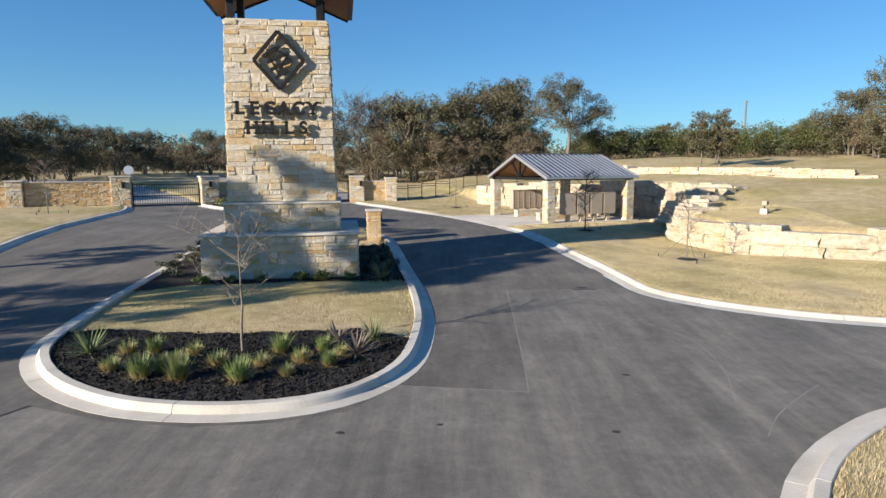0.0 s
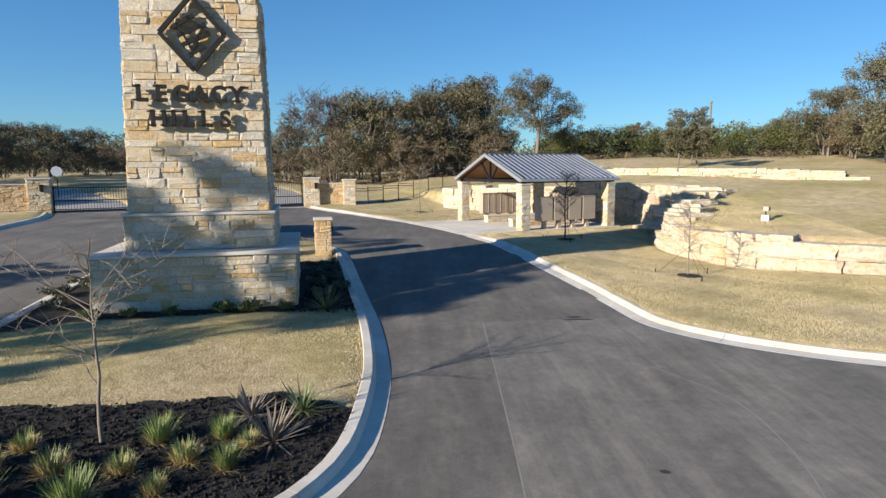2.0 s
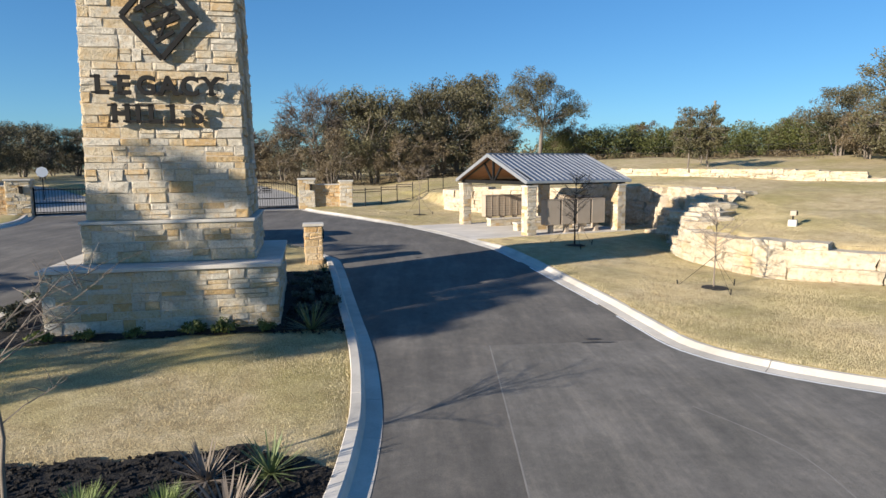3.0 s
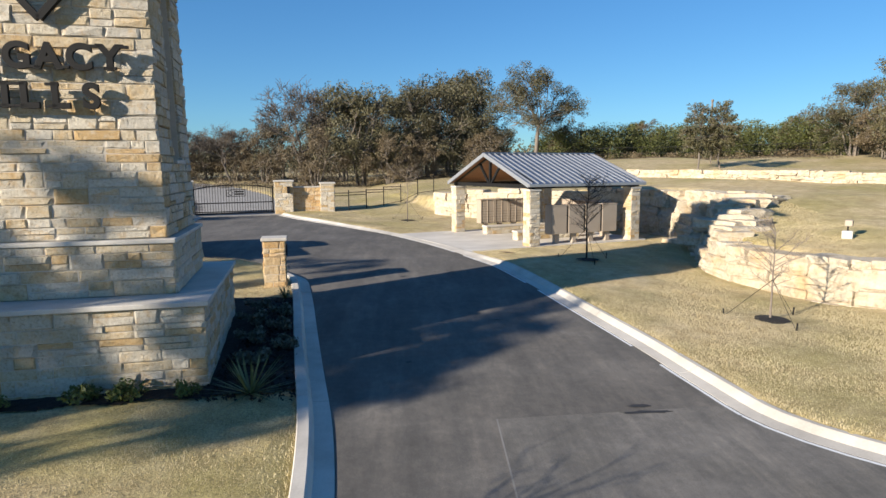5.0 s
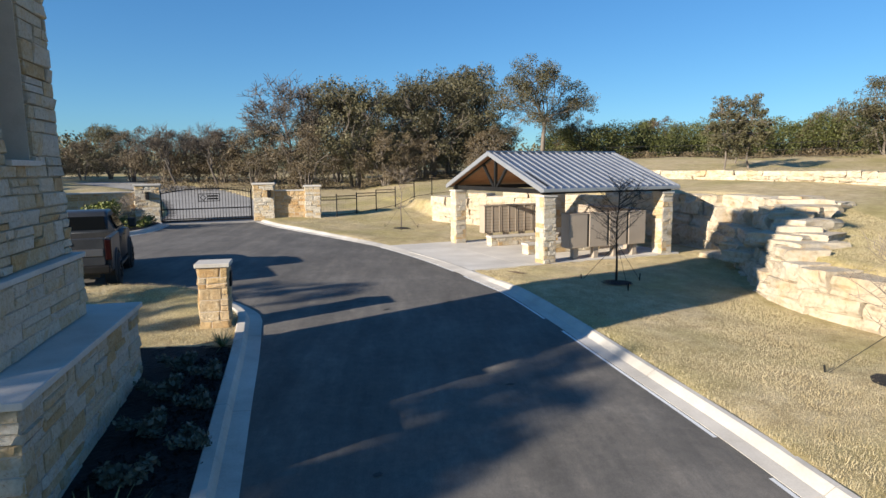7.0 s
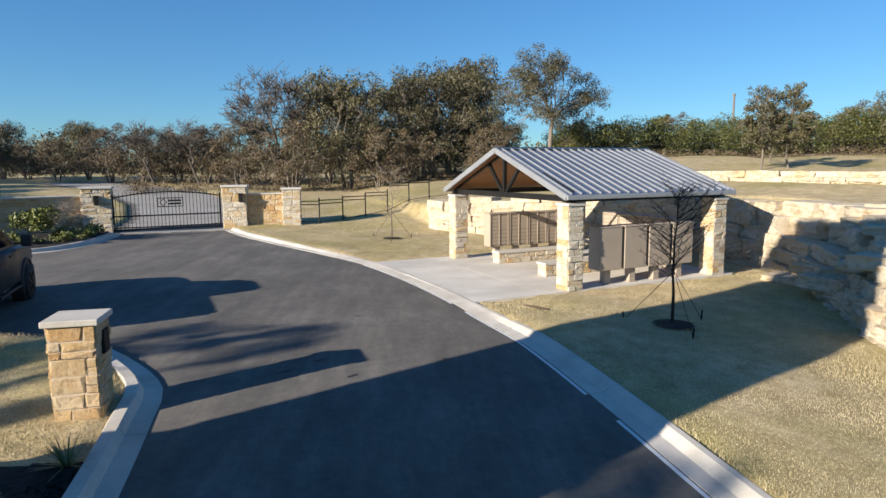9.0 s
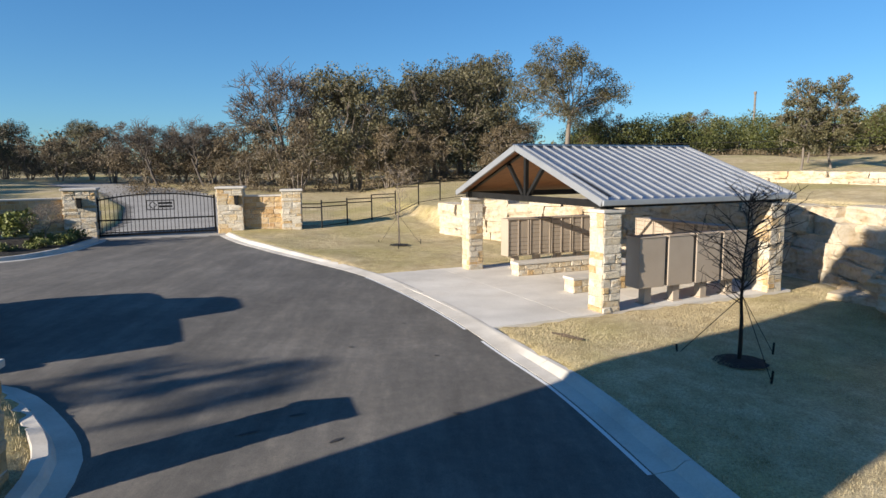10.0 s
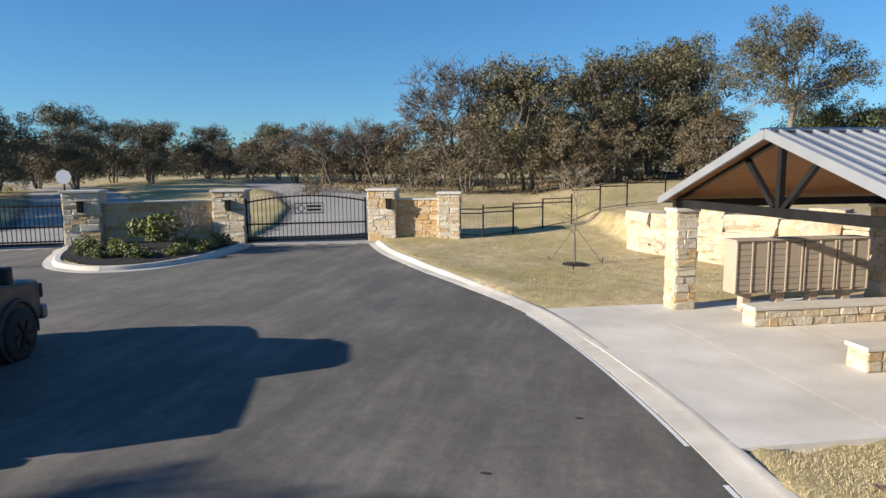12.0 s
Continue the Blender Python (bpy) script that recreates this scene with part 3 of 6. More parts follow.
def lay_joined(name, parent, M, w, h, seed, depth=0.055, joint=0.010, inset=0.0, **kw):
    rg = random.Random(seed)
    V, F = [], []
    for x0, x1, y0, y1 in courses(w, h, rg, **kw):
        x0, x1 = max(x0, inset * y0 / h), min(x1, w - inset * y0 / h)
        me = STONES[rg.randrange(8)]
        m = M @ Matrix.Translation(((x0 + x1) / 2, (y0 + y1) / 2, 0)) @ Matrix.Diagonal((x1 - x0 - joint, y1 - y0 - joint, depth * rg.uniform(0.75, 1.25), 1))
        k = len(V)
        V += [tuple(m @ v_.co) for v_ in me.vertices]
        F += [tuple(k + i for i in p.vertices) for p in me.polygons]
    ob = raw(name, V, F, M_ASHLAR_I, parent)
    return tagged(ob, kind="stuff")


M_ASHLAR_I = M_ASHLAR.copy()
M_ASHLAR_I.name = "limestone_ashlar_joined"
_nt = M_ASHLAR_I.node_tree
for n_ in list(_nt.nodes):
    if n_.bl_idname == "ShaderNodeObjectInfo":
        g_ = _nt.nodes.new("ShaderNodeNewGeometry")
        for l_ in list(n_.outputs["Random"].links):
            _nt.links.new(g_.outputs["Random Per Island"], l_.to_socket)


def rough_block(name, rg, sx, sy, sz, cuts=5):
    """A quarried block: a cube cut finer, its corners knocked off and its faces uneven."""
    bm = bmesh.new()
    bmesh.ops.create_cube(bm, size=1.0)
    bmesh.ops.subdivide_edges(bm, edges=bm.edges[:], cuts=cuts, use_grid_fill=True)
    off = Vector((rg.uniform(-90, 90), rg.uniform(-90, 90), rg.uniform(-90, 90)))
    for v_ in bm.verts:
        c_ = v_.co.copy()
        k = sum(abs(a) > 0.49 for a in c_)
        s = 1 - (0.0, 0.0, 0.012, 0.035)[k]
        v_.co = Vector((c_.x * sx * s, c_.y * sy * s, c_.z * sz * s))
        d = noise.noise_vector(v_.co * 1.6 + off) * 0.11 + noise.noise_vector(v_.co * 5 + off) * 0.05
        v_.co += Vector((d.x * 0.5, d.y, d.z * 0.55))
    me = bpy.data.meshes.new(name)
    bm.to_mesh(me)
    bm.free()
    me.materials.append(M_BOULDER)
    return me


# ---- the entrance tower ----
T0 = Matrix.Translation((-2.17, 19.60, 0)) @ Matrix.Rotation(radians(9.5), 4, "Z")
TZ = -0.45


def sign_tower():
    root = empty("sign_tower", T0, "tall buff limestone entrance tower with dark steel sign letters", "tower")
    # plinth, tier and shaft: mortar cores with their stones proud
    pl = part("plinth", bx(-4.55, -0.05, 0.05, 4.25, TZ, 0.98), M_MORTAR, root)
    part("plinth_cap", bx(-4.66, 0.06, -0.06, 4.36, 0.985, 1.065, 0.012), M_CAP, root, "sawn pale limestone slab")
    ti = part("tier", bx(-3.96, -0.57, 0.73, 3.62, 1.065, 1.90), M_MORTAR, root)
    part("tier_cap", bx(-4.04, -0.49, 0.65, 3.70, 1.905, 1.975, 0.012), M_CAP, root, "sawn pale limestone slab")
    bm = bx(-3.86, -0.67, 0.83, 3.52, 1.975, 7.40)
    TAPER = 0.11
    for v_ in bm.verts:
        if v_.co.z > 5:
            v_.co.x += TAPER if v_.co.x < -2.2 else -TAPER
            v_.co.y += TAPER if v_.co.y < 2.1 else -TAPER
    sh = part("shaft", bm, M_MORTAR, root)
    # tall slot in the flank: cut through the core
    cutter = mesh_ob("cutter", bx(-1.25, 0.2, 1.85, 2.62, 3.25, 6.75), M_MORTAR)
    cutter.matrix_world = T0
    mod = sh.modifiers.new("slot", "BOOLEAN")
    mod.operation, mod.object, mod.solver = "DIFFERENCE", cutter, "EXACT"
    bpy.context.view_layer.update()
    dg = bpy.context.evaluated_depsgraph_get()
    me = bpy.data.meshes.new_from_object(sh.evaluated_get(dg))
    sh.modifiers.remove(mod)
    sh.data = me
    bpy.data.objects.remove(cutter)
    part("slot_sill", bx(-1.3, -0.58, 1.83, 2.64, 3.19, 3.26, 0.01), M_CAP, root, "pale limestone sill")
    k_ = TAPER / 5.40
    lay(sh, face_at((-3.90, 0.83, 1.985), (1, 0, 0), (0, k_, 1)), 3.27, 5.40, 11, inset=TAPER)
    lay(sh, face_at((-0.67, 0.79, 1.985), (0, 1, 0), (-k_, 0, 1)), 2.77, 5.40, 12, inset=TAPER, hole=(1.05, 1.84, 1.27, 4.77))
    lay_joined("stonework_back", sh, face_at((-0.63, 3.52, 1.985), (-1, 0, 0), (0, -k_, 1)), 3.27, 5.40, 13, inset=TAPER)
    lay_joined("stonework_flank", sh, face_at((-3.86, 3.56, 1.985), (0, -1, 0), (k_, 0, 1)), 2.77, 5.40, 14, inset=TAPER)
    lay(ti, face_at((-4.0, 0.73, 1.07), (1, 0, 0)), 3.47, 0.83, 15, hi=0.26)
    lay(ti, face_at((-0.57, 0.69, 1.07), (0, 1, 0)), 2.97, 0.83, 16, hi=0.26)
    lay_joined("stonework_back", ti, face_at((-0.53, 3.62, 1.07), (-1, 0, 0)), 3.47, 0.83, 17)
    lay_joined("stonework_flank", ti, face_at((-3.96, 3.66, 1.07), (0, -1, 0)), 2.97, 0.83, 18)
    lay(pl, face_at((-4.6, 0.05, TZ), (1, 0, 0)), 4.6, 1.43, 19, hi=0.24)
    lay(pl, face_at((-0.05, 0.0, TZ), (0, 1, 0)), 4.3, 1.43, 20, hi=0.24)
    lay_joined("stonework_back", pl, face_at((0.0, 4.25, TZ), (-1, 0, 0)), 4.6, 1.43, 21)
    lay_joined("stonework_flank", pl, face_at((-4.55, 4.3, TZ), (0, -1, 0)), 4.3, 1.43, 22)
    # open belfry: steel posts and a low cedar-lined gable roof
    part("top_slab", bx(-3.74, -0.79, 0.95, 3.40, 7.40, 7.43, 0.008), M_CAP, root, "pale limestone coping")
    for x in (-3.60, -0.98):
        for y in (1.12, 3.20):
            part("post", bx(x - 0.11, x + 0.11, y - 0.11, y + 0.11, 7.42, 8.66, 0.008), M_STEEL, root, "dark steel post")
    cx, half, pit = -2.265, 2.2, 0.42
    for s in (-1, 1):
        for nm, z0, z1, mt, o in (("soffit", 0.0, 0.05, M_WOOD, 0.03), ("roof_sheet", 0.055, 0.12, M_ROOF, 0.0)):
            bm = bmesh.new()
            zr, ze = 9.12, 9.12 - half * pit
            pr = [(cx, zr + z0), (cx + s * (half - o), ze + z0), (cx + s * (half - o), ze + z1), (cx, zr + z1)]
            a = [bm.verts.new((x, 0.05 + o, z)) for x, z in pr]
            b_ = [bm.verts.new((x, 4.3 - o, z)) for x, z in pr]
            bm.faces.new(a)
            bm.faces.new(b_[::-1])
            for k in range(4):
                bm.faces.new((a[k], b_[k], b_[(k + 1) % 4], a[(k + 1) % 4]))
            bmesh.ops.recalc_face_normals(bm, faces=bm.faces)
            part(nm, bm, mt, root, "brown cedar boards" if nm == "soffit" else "")
        bm = bmesh.new()
        for y in (0.03, 4.32):
            bar(bm, (cx, y, 9.16), (cx + s * half, y, 9.16 - half * pit), 0.05, 0.2)
        bar(bm, (cx + s * (half + 0.03), 0.0, 8.26), (cx + s * (half + 0.03), 4.35, 8.26), 0.2, 0.05)
        part("fascia", bm, M_STEEL, root, "dark steel fascia")
    # sign letters, each standing off the face
    for word, x, z, size, gap in (("LEGACY", -3.58, 4.62, 0.52, 0.425), ("HILLS", -3.25, 4.04, 0.52, 0.42)):
        for ch in word:
            cu = bpy.data.curves.new("letter", "FONT")
            cu.body, cu.size, cu.extrude, cu.offset, cu.bevel_depth = ch, size, 0.03, 0.018, 0.004
            tmp = new("letter_curve", cu)
            bpy.context.view_layer.update()
            me = bpy.data.meshes.new_from_object(tmp.evaluated_get(bpy.context.evaluated_depsgraph_get()))
            wd = max(v_.co.x for v_ in me.vertices) - min(v_.co.x for v_ in me.vertices)
            lo = min(v_.co.x for v_ in me.vertices)
            bpy.data.objects.remove(tmp)
            # serifs: short feet on the stems' ends
            bm = bmesh.new()
            bm.from_mesh(me)
            me.clear_geometry()
            feet = {"L": [(0.05, 0, .12), (0.05, 1, .12)], "H": [(0.05, 0, .12), (0.05, 1, .12), (0.86, 0, .12), (0.86, 1, .12)], "I": [(0.5, 0, .16), (0.5, 1, .16)], "A": [(0.04, 0, .12), (0.96, 0, .12)], "Y": [(0.5, 0, .12), (0.05, 1, .12), (0.95, 1, .12)], "E": [(0.08, 0, .1), (0.08, 1, .1)]}.get(ch, [])
            for fx, top, hw in feet:
                px, pz = lo + wd * fx, (size * 0.69 - 0.018 if top else 0.018)
                box(bm, px - hw * 0.75, px + hw * 0.75, pz - 0.02, pz + 0.02, -0.034, 0.034)
            ob = part("letter", bm, M_IRON, root, "dark steel serif letter standing off the stone")
            adv = 0.24 if ch == "I" else gap
            ob.matrix_local = Matrix.Translation((x + (adv - wd) / 2 - lo - 0.02, 0.62 + 0.055, z)) @ Matrix.Rotation(radians(90), 4, "X")
            x += adv
    # diamond emblem: a square frame on its corner with crossing strokes
    root2 = new("emblem")
    root2.parent = root
    root2.matrix_local = Matrix.Translation((-2.22, 0.67 + 0.085, 6.20)) @ Matrix.Rotation(radians(90), 4, "X")
    D = 0.80
    cs = [(0, D), (D * 0.86, 0), (0, -D), (-D * 0.86, 0)]
    for a, b_ in zip(cs, cs[1:] + cs[:1]):
        part("frame_bar", bar(bmesh.new(), (a[0] * 1.06, a[1] * 1.06, 0), (b_[0] * 1.06, b_[1] * 1.06, 0), 0.10, 0.1), M_IRON, root2)
    for a, b_, w_ in (((-0.40, 0.10), (0.05, 0.34), 0.10), ((-0.30, -0.05), (0.28, 0.18), 0.09), ((-0.10, 0.30), (0.33, 0.02), 0.06), ((-0.22, -0.22), (0.36, 0.02), 0.10), ((-0.05, -0.38), (0.22, 0.12), 0.05), ((-0.30, 0.18), (-0.02, -0.30), 0.05), ((-0.1, -0.42), (0.25, -0.22), 0.08)):
        part("stroke", bar(bmesh.new(), (a[0] * 1.1, a[1] * 1.25, 0), (b_[0] * 1.1, b_[1] * 1.25, 0), w_, 0.05), M_IRON, root2)
    return root


sign_tower()


# ---- the mail pavilion ----
PU = math.degrees(math.atan2(0.367, 0.93))
PAV = Matrix.Translation((5.83, 33.65, 0.0)) @ Matrix.Rotation(radians(PU), 4, "Z")
PL, PW = 5.82, 7.15      # along the ridge, across it


def stone_post(root, x, y, w, h, seed, z0=0.0):
    p = part("post", bx(x - w / 2 + 0.03, x + w / 2 - 0.03, y - w / 2 + 0.03, y + w / 2 - 0.03, z0, z0 + h), M_MORTAR, root, "square stone-faced post")
    a = w / 2
    for k, (o, al) in enumerate((((x - a, y - a + 0.03), (1, 0, 0)), ((x + a - 0.03, y - a), (0, 1, 0)), ((x + a, y + a - 0.03), (-1, 0, 0)), ((x - a + 0.03, y + a), (0, -1, 0)))):
        lay(p, face_at((o[0], o[1], z0), al), w, h, seed + k, depth=0.045, lo=0.12, hi=0.26, wmin=0.16, wmax=0.5)
    return p


def pavilion():
    root = empty("mail_pavilion", PAV, "open stone-posted mail pavilion with a ribbed metal gable roof", "pavilion")
    posts = [(0.30, 0.28), (0.30, PW - 0.42), (PL - 0.42, 0.28), (PL - 0.42, PW - 0.42)]
    for k, (x, y) in enumerate(posts):
        stone_post(root, x, y, 0.48, 2.18, 200 + 10 * k)
        part("post_cap", bx(x - 0.28, x + 0.28, y - 0.28, y + 0.28, 2.18, 2.25, 0.01), M_CAP, root, "pale limestone cap")
        part("post_bracket", bx(x - 0.09, x + 0.09, y - 0.09, y + 0.09, 2.25, 2.40), M_STEEL, root)
    ze, zr = 2.46, 3.74
    mid = PW / 2
    # steel frame: eave beams, tie beams and struts of the two gable trusses
    for y in (0.28, PW - 0.42):
        part("eave_beam", bx(0.1, PL - 0.1, y - 0.07, y + 0.07, 2.27, 2.44), M_STEEL, root, "dark steel beam")
    for x in (0.30, PL - 0.42):
        part("tie_beam", bx(x - 0.06, x + 0.06, 0.3, PW - 0.42, 2.27, 2.43), M_STEEL, root, "dark steel beam")
        part("king_post", bx(x - 0.05, x + 0.05, mid - 0.05, mid + 0.05, 2.43, 3.66), M_STEEL, root)
        for s in (-1, 1):
            part("strut", bar(bmesh.new(), (x, mid + s * 0.12, 2.43), (x, mid + s * 1.02, 3.36), 0.09, 0.09), M_STEEL, root)
            part("rafter", bar(bmesh.new(), (x, mid + s * 0.02, 3.64), (x, mid + s * (mid - 0.2), 2.47), 0.10, 0.14), M_STEEL, root)
    slope = (zr - ze) / mid
    for s in (-1, 1):
        def P(t, dz):
            return (mid + s * mid * t, zr - slope * mid * t + dz)
        for nm, d0, d1, mt, o in (("ceiling", -0.10, -0.05, M_WOOD, 0.06), ("roof_sheet", -0.045, 0.0, M_ROOF, 0.0)):
            bm = bmesh.new()
            pr = [P(0, d0), P(1 - o / mid, d0), P(1 - o / mid, d1), P(0, d1)]
            a = [bm.verts.new((o, y, z)) for y, z in pr]
            b_ = [bm.verts.new((PL - o, y, z)) for y, z in pr]
            bm.faces.new(a)
            bm.faces.new(b_[::-1])
            for k in range(4):
                bm.faces.new((a[k], b_[k], b_[(k + 1) % 4], a[(k + 1) % 4]))
            bmesh.ops.recalc_face_normals(bm, faces=bm.faces)
            part(nm, bm, mt, root, "stained cedar boards" if nm == "ceiling" else "ribbed galvalume sheet")
        # standing seams, in the paler colour that carries their sun glint
        for k in range(19):
            x = 0.14 + k * (PL - 0.28) / 18
            p, q = P(0.01, 0.015), P(0.995, 0.015)
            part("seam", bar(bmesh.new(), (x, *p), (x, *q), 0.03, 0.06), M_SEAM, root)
        # gable and eave trims
        for x in (-0.03, PL + 0.03):
            p, q = P(-0.0, -0.06), P(1.0, -0.06)
            part("gable_trim", bar(bmesh.new(), (x, *p), (x, *q), 0.06, 0.16), M_TRIMM, root, "pale metal edge trim")
        q = P(1.0, -0.05)
        part("gutter", bx(-0.05, PL + 0.05, q[0] + (0.0 if s > 0 else -0.07), q[0] + (0.07 if s > 0 else 0.0), q[1] - 0.07, q[1] + 0.05, 0.012), M_TRIMM, root, "pale metal eave trim")
    part("ridge_cap", bx(-0.05, PL + 0.05, mid - 0.13, mid + 0.13, zr - 0.035, zr + 0.03, 0.02), M_ROOF, root)
    part("downlight", tube(bmesh.new(), (1.9, mid + 0.6, 3.30), (1.9, mid + 0.6, 3.38), 0.09, seg=16), M_WHITE, root, "round white ceiling light")
    return root


pavilion()

# slab under it, with saw-cut joints between its bays
slab_root = empty("pavement_slab", PAV, "pale concrete slab under the pavilion, reaching to the kerb", "pavement", kind="structure")
for x0, x1 in ((-2.95, -0.6), (-0.6, 1.75), (1.75, 4.1), (4.1, 6.0)):
    for y0, y1 in ((0.02, 3.55), (3.55, 7.15)):
        bm = bx(x0 + 0.003, x1 - 0.003, y0 + 0.003, y1 - 0.003, -0.25, 0.012)
        if x0 < -2:
            for v_ in bm.verts:
                if v_.co.x < -2:
                    v_.co.x = -2.64 if v_.co.y < 6 else -2.82
        part("slab_bay", bm, M_CONC, slab_root)


def bench(m, L, seed):
    root = empty("stone_bench", m, "low stone-faced bench with a pale limestone seat slab", "bench", "benches in the pavilion")
    b_ = part("base", bx(0.06, L - 0.06, 0.06, 0.40, 0, 0.33), M_MORTAR, root)
    for k, (o, al, w) in enumerate((((0.03, 0.06), (1, 0, 0), L - 0.06), ((L - 0.06, 0.03), (0, 1, 0), 0.40), ((L - 0.03, 0.40), (-1, 0, 0), L - 0.06), ((0.06, 0.43), (0, -1, 0), 0.40))):
        lay(b_, face_at((o[0], o[1], 0), al), w, 0.33, seed + k, depth=0.04, lo=0.14, hi=0.2, wmin=0.2, wmax=0.5)
    part("seat", bx(0, L, 0, 0.46, 0.33, 0.40, 0.012), M_CAP, root)
    return root


bench(PAV @ Matrix.Translation((0.80, 4.78, 0.012)), 3.3, 300)
bench(PAV @ Matrix.Translation((0.74, 2.02, 0.012)), 3.3, 310)


def mail_unit(m):
    """One cluster mailbox on its pedestal; the door side faces -y, local."""
    root = empty("cluster_mailbox", m, "taupe metal cluster mailbox on a square pedestal", "mailbox", "cluster mailboxes in the pavilion")
    w, d = 0.76, 0.42
    part("pedestal", bx(-0.10, 0.10, -0.10, 0.10, 0.0, 0.40, 0.01), M_BOX, root)
    part("base_plate", bx(-0.15, 0.15, -0.15, 0.15, 0.0, 0.02), M_BOX, root)
    part("cabinet", bx(-w / 2, w / 2, -d / 2, d / 2, 0.40, 1.54, 0.012), M_BOX, root)
    part("hood", bx(-w / 2 - 0.015, w / 2 + 0.015, -d / 2 - 0.03, d / 2 + 0.015, 1.54, 1.575, 0.01), M_BOX, root)
    part("recess", bx(-w / 2 + 0.03, w / 2 - 0.03, -d / 2 - 0.004, -d / 2, 0.45, 1.50), M_BOXD, root)
    for xs in (-w / 2 + 0.018, 0.0, w / 2 - 0.018):
        part("frame_stile", bx(xs - 0.018, xs + 0.018, -d / 2 - 0.034, -d / 2 - 0.002, 0.43, 1.52, 0.004), M_BOX, root)
    for c_ in range(2):
        x0 = -w / 2 + 0.04 + c_ * 0.345
        rows = 8 if c_ == 0 else 5
        hs = 1.03 / 8
        z = 0.46
        for r_ in range(rows):
            hh = hs if (c_ == 0 or r_ < 4) else hs * 4
            part("box_door", bx(x0, x0 + 0.335, -d / 2 - 0.018, -d / 2 - 0.004, z + 0.006, z + hh - 0.006, 0.003), M_BOX, root)
            part("lock", tube(bmesh.new(), (x0 + 0.29, -d / 2 - 0.018, z + hh / 2), (x0 + 0.29, -d / 2 - 0.024, z + hh / 2), 0.011, seg=10), M_TRIMM, root)
            z += hh
    return root


first = mail_unit(PAV @ pose(1.55, 6.25, 0.012))
for k in range(1, 4):
    copy_thing(first, PAV @ pose(1.55 + 0.80 * k, 6.25, 0.012))
for k in range(4):
    copy_thing(first, PAV @ pose(1.58 + 0.86 * k, 0.42, 0.012, 0, 0, 180))
for k in range(4):
    copy_thing(first, PAV @ pose(5.1, 1.75 + 0.8 * k, 0.012, 0, 0, -90))


# ---- boulder walls ----
def boulder_wall(name, line, tops, seed, label, foot=0.22, row_h=0.44):
    root = empty(name, Matrix(), label, "retaining wall", kind="structure")
    rg = random.Random(seed)
    variants = [rough_block("wall_block", rg, 1, 1, 1) for _ in range(12)]
    cum = [0.0]
    for a, b_ in zip(line, line[1:]):
        cum.append(cum[-1] + (b_ - a).length)
    def at(s):
        s = min(max(s, 0), cum[-1] - 1e-4)
        k = max(i for i in range(len(cum) - 1) if cum[i] <= s)
        f = (s - cum[k]) / (cum[k + 1] - cum[k])
        d = (line[k + 1] - line[k]).normalized()
        return line[k].lerp(line[k + 1], f), d
    # courses laid bottom up; heights drawn anew for each stretch of wall, thin slabs at the corner
    s0 = 0.0
    while s0 < cum[-1]:
        span = rg.uniform(3.2, 5.2)
        p0, _ = at(s0 + span / 2)
        thin = name.endswith("1") and 27.6 < p0.y < 31.2
        zrel, r_ = 0.0, 0
        while zrel < 3.0:
            h = row_h * (rg.uniform(0.5, 0.8) if thin or rg.random() < 0.18 else rg.uniform(0.85, 1.3))
            s = s0 + rg.uniform(-0.35, 0.1)
            while s < s0 + span - 0.15:
                L = h * rg.choice((rg.uniform(1.3, 2.2), rg.uniform(2.2, 3.6), rg.uniform(2.6, 4.4)))
                if s0 + span - s - L < 0.5:
                    L = s0 + span - s + rg.uniform(0, 0.25)
                p, d = at(s + L / 2)
                inn = Vector((d.y, -d.x)) * HILLSIDE
                z0 = lawn_z(p.x - inn.x * 0.8, p.y - inn.y * 0.8) - foot
                zt = tops(p.x, p.y)
                zb = z0 + zrel
                if zb < zt - 0.16 * row_h / 0.36:
                    hh = min(h * rg.uniform(0.98, 1.06), max(zt - zb + 0.06, 0.16))
                    back = 0.06 * r_ + (float(batter(p.y)) - 0.07) * max(0, r_ - 1.6) * 1.5
                    c_ = p + inn * (0.25 + back + rg.uniform(-0.07, 0.07))
                    dep = 0.95 + (2.0 * (float(batter(p.y)) - 0.07) if r_ else 0)
                    ob = new("block", rg.choice(variants))
                    ob.parent = root
                    ob.matrix_local = Matrix.Translation((c_.x + inn.x * (dep - 0.95) / 2, c_.y + inn.y * (dep - 0.95) / 2, zb + hh / 2)) @ Matrix.Rotation(math.atan2(d.y, d.x) + rg.uniform(-0.04, 0.04), 4, "Z") @ Matrix.Rotation(rg.uniform(-0.025, 0.025), 4, "Y") @ Matrix.Diagonal((L * 1.0 * rg.choice((1, -1)), dep * rg.uniform(0.92, 1.1), hh * 1.02, 1))
                s += L
            zrel += h
            r_ += 1
        s0 += span
    return root


HILLSIDE = -1
boulder_wall("retaining_wall_1", WALL_LINE[:-40], lambda x, y: float(np.interp(y, (20, 25, 30, 34, 42, 47, 50), (0.62, 0.72, 1.0, 1.95, 2.05, 1.75, 1.5))), 5, "dry-stacked wall of big cream limestone blocks holding up the grassy bank")
boulder_wall("retaining_wall_2", UPPER_LINE, lambda x, y: lawn_z(x + 0.9, y + 1.2) + 0.05, 6, "low wall of pale limestone blocks across the top of the bank", 0.1, 0.3)


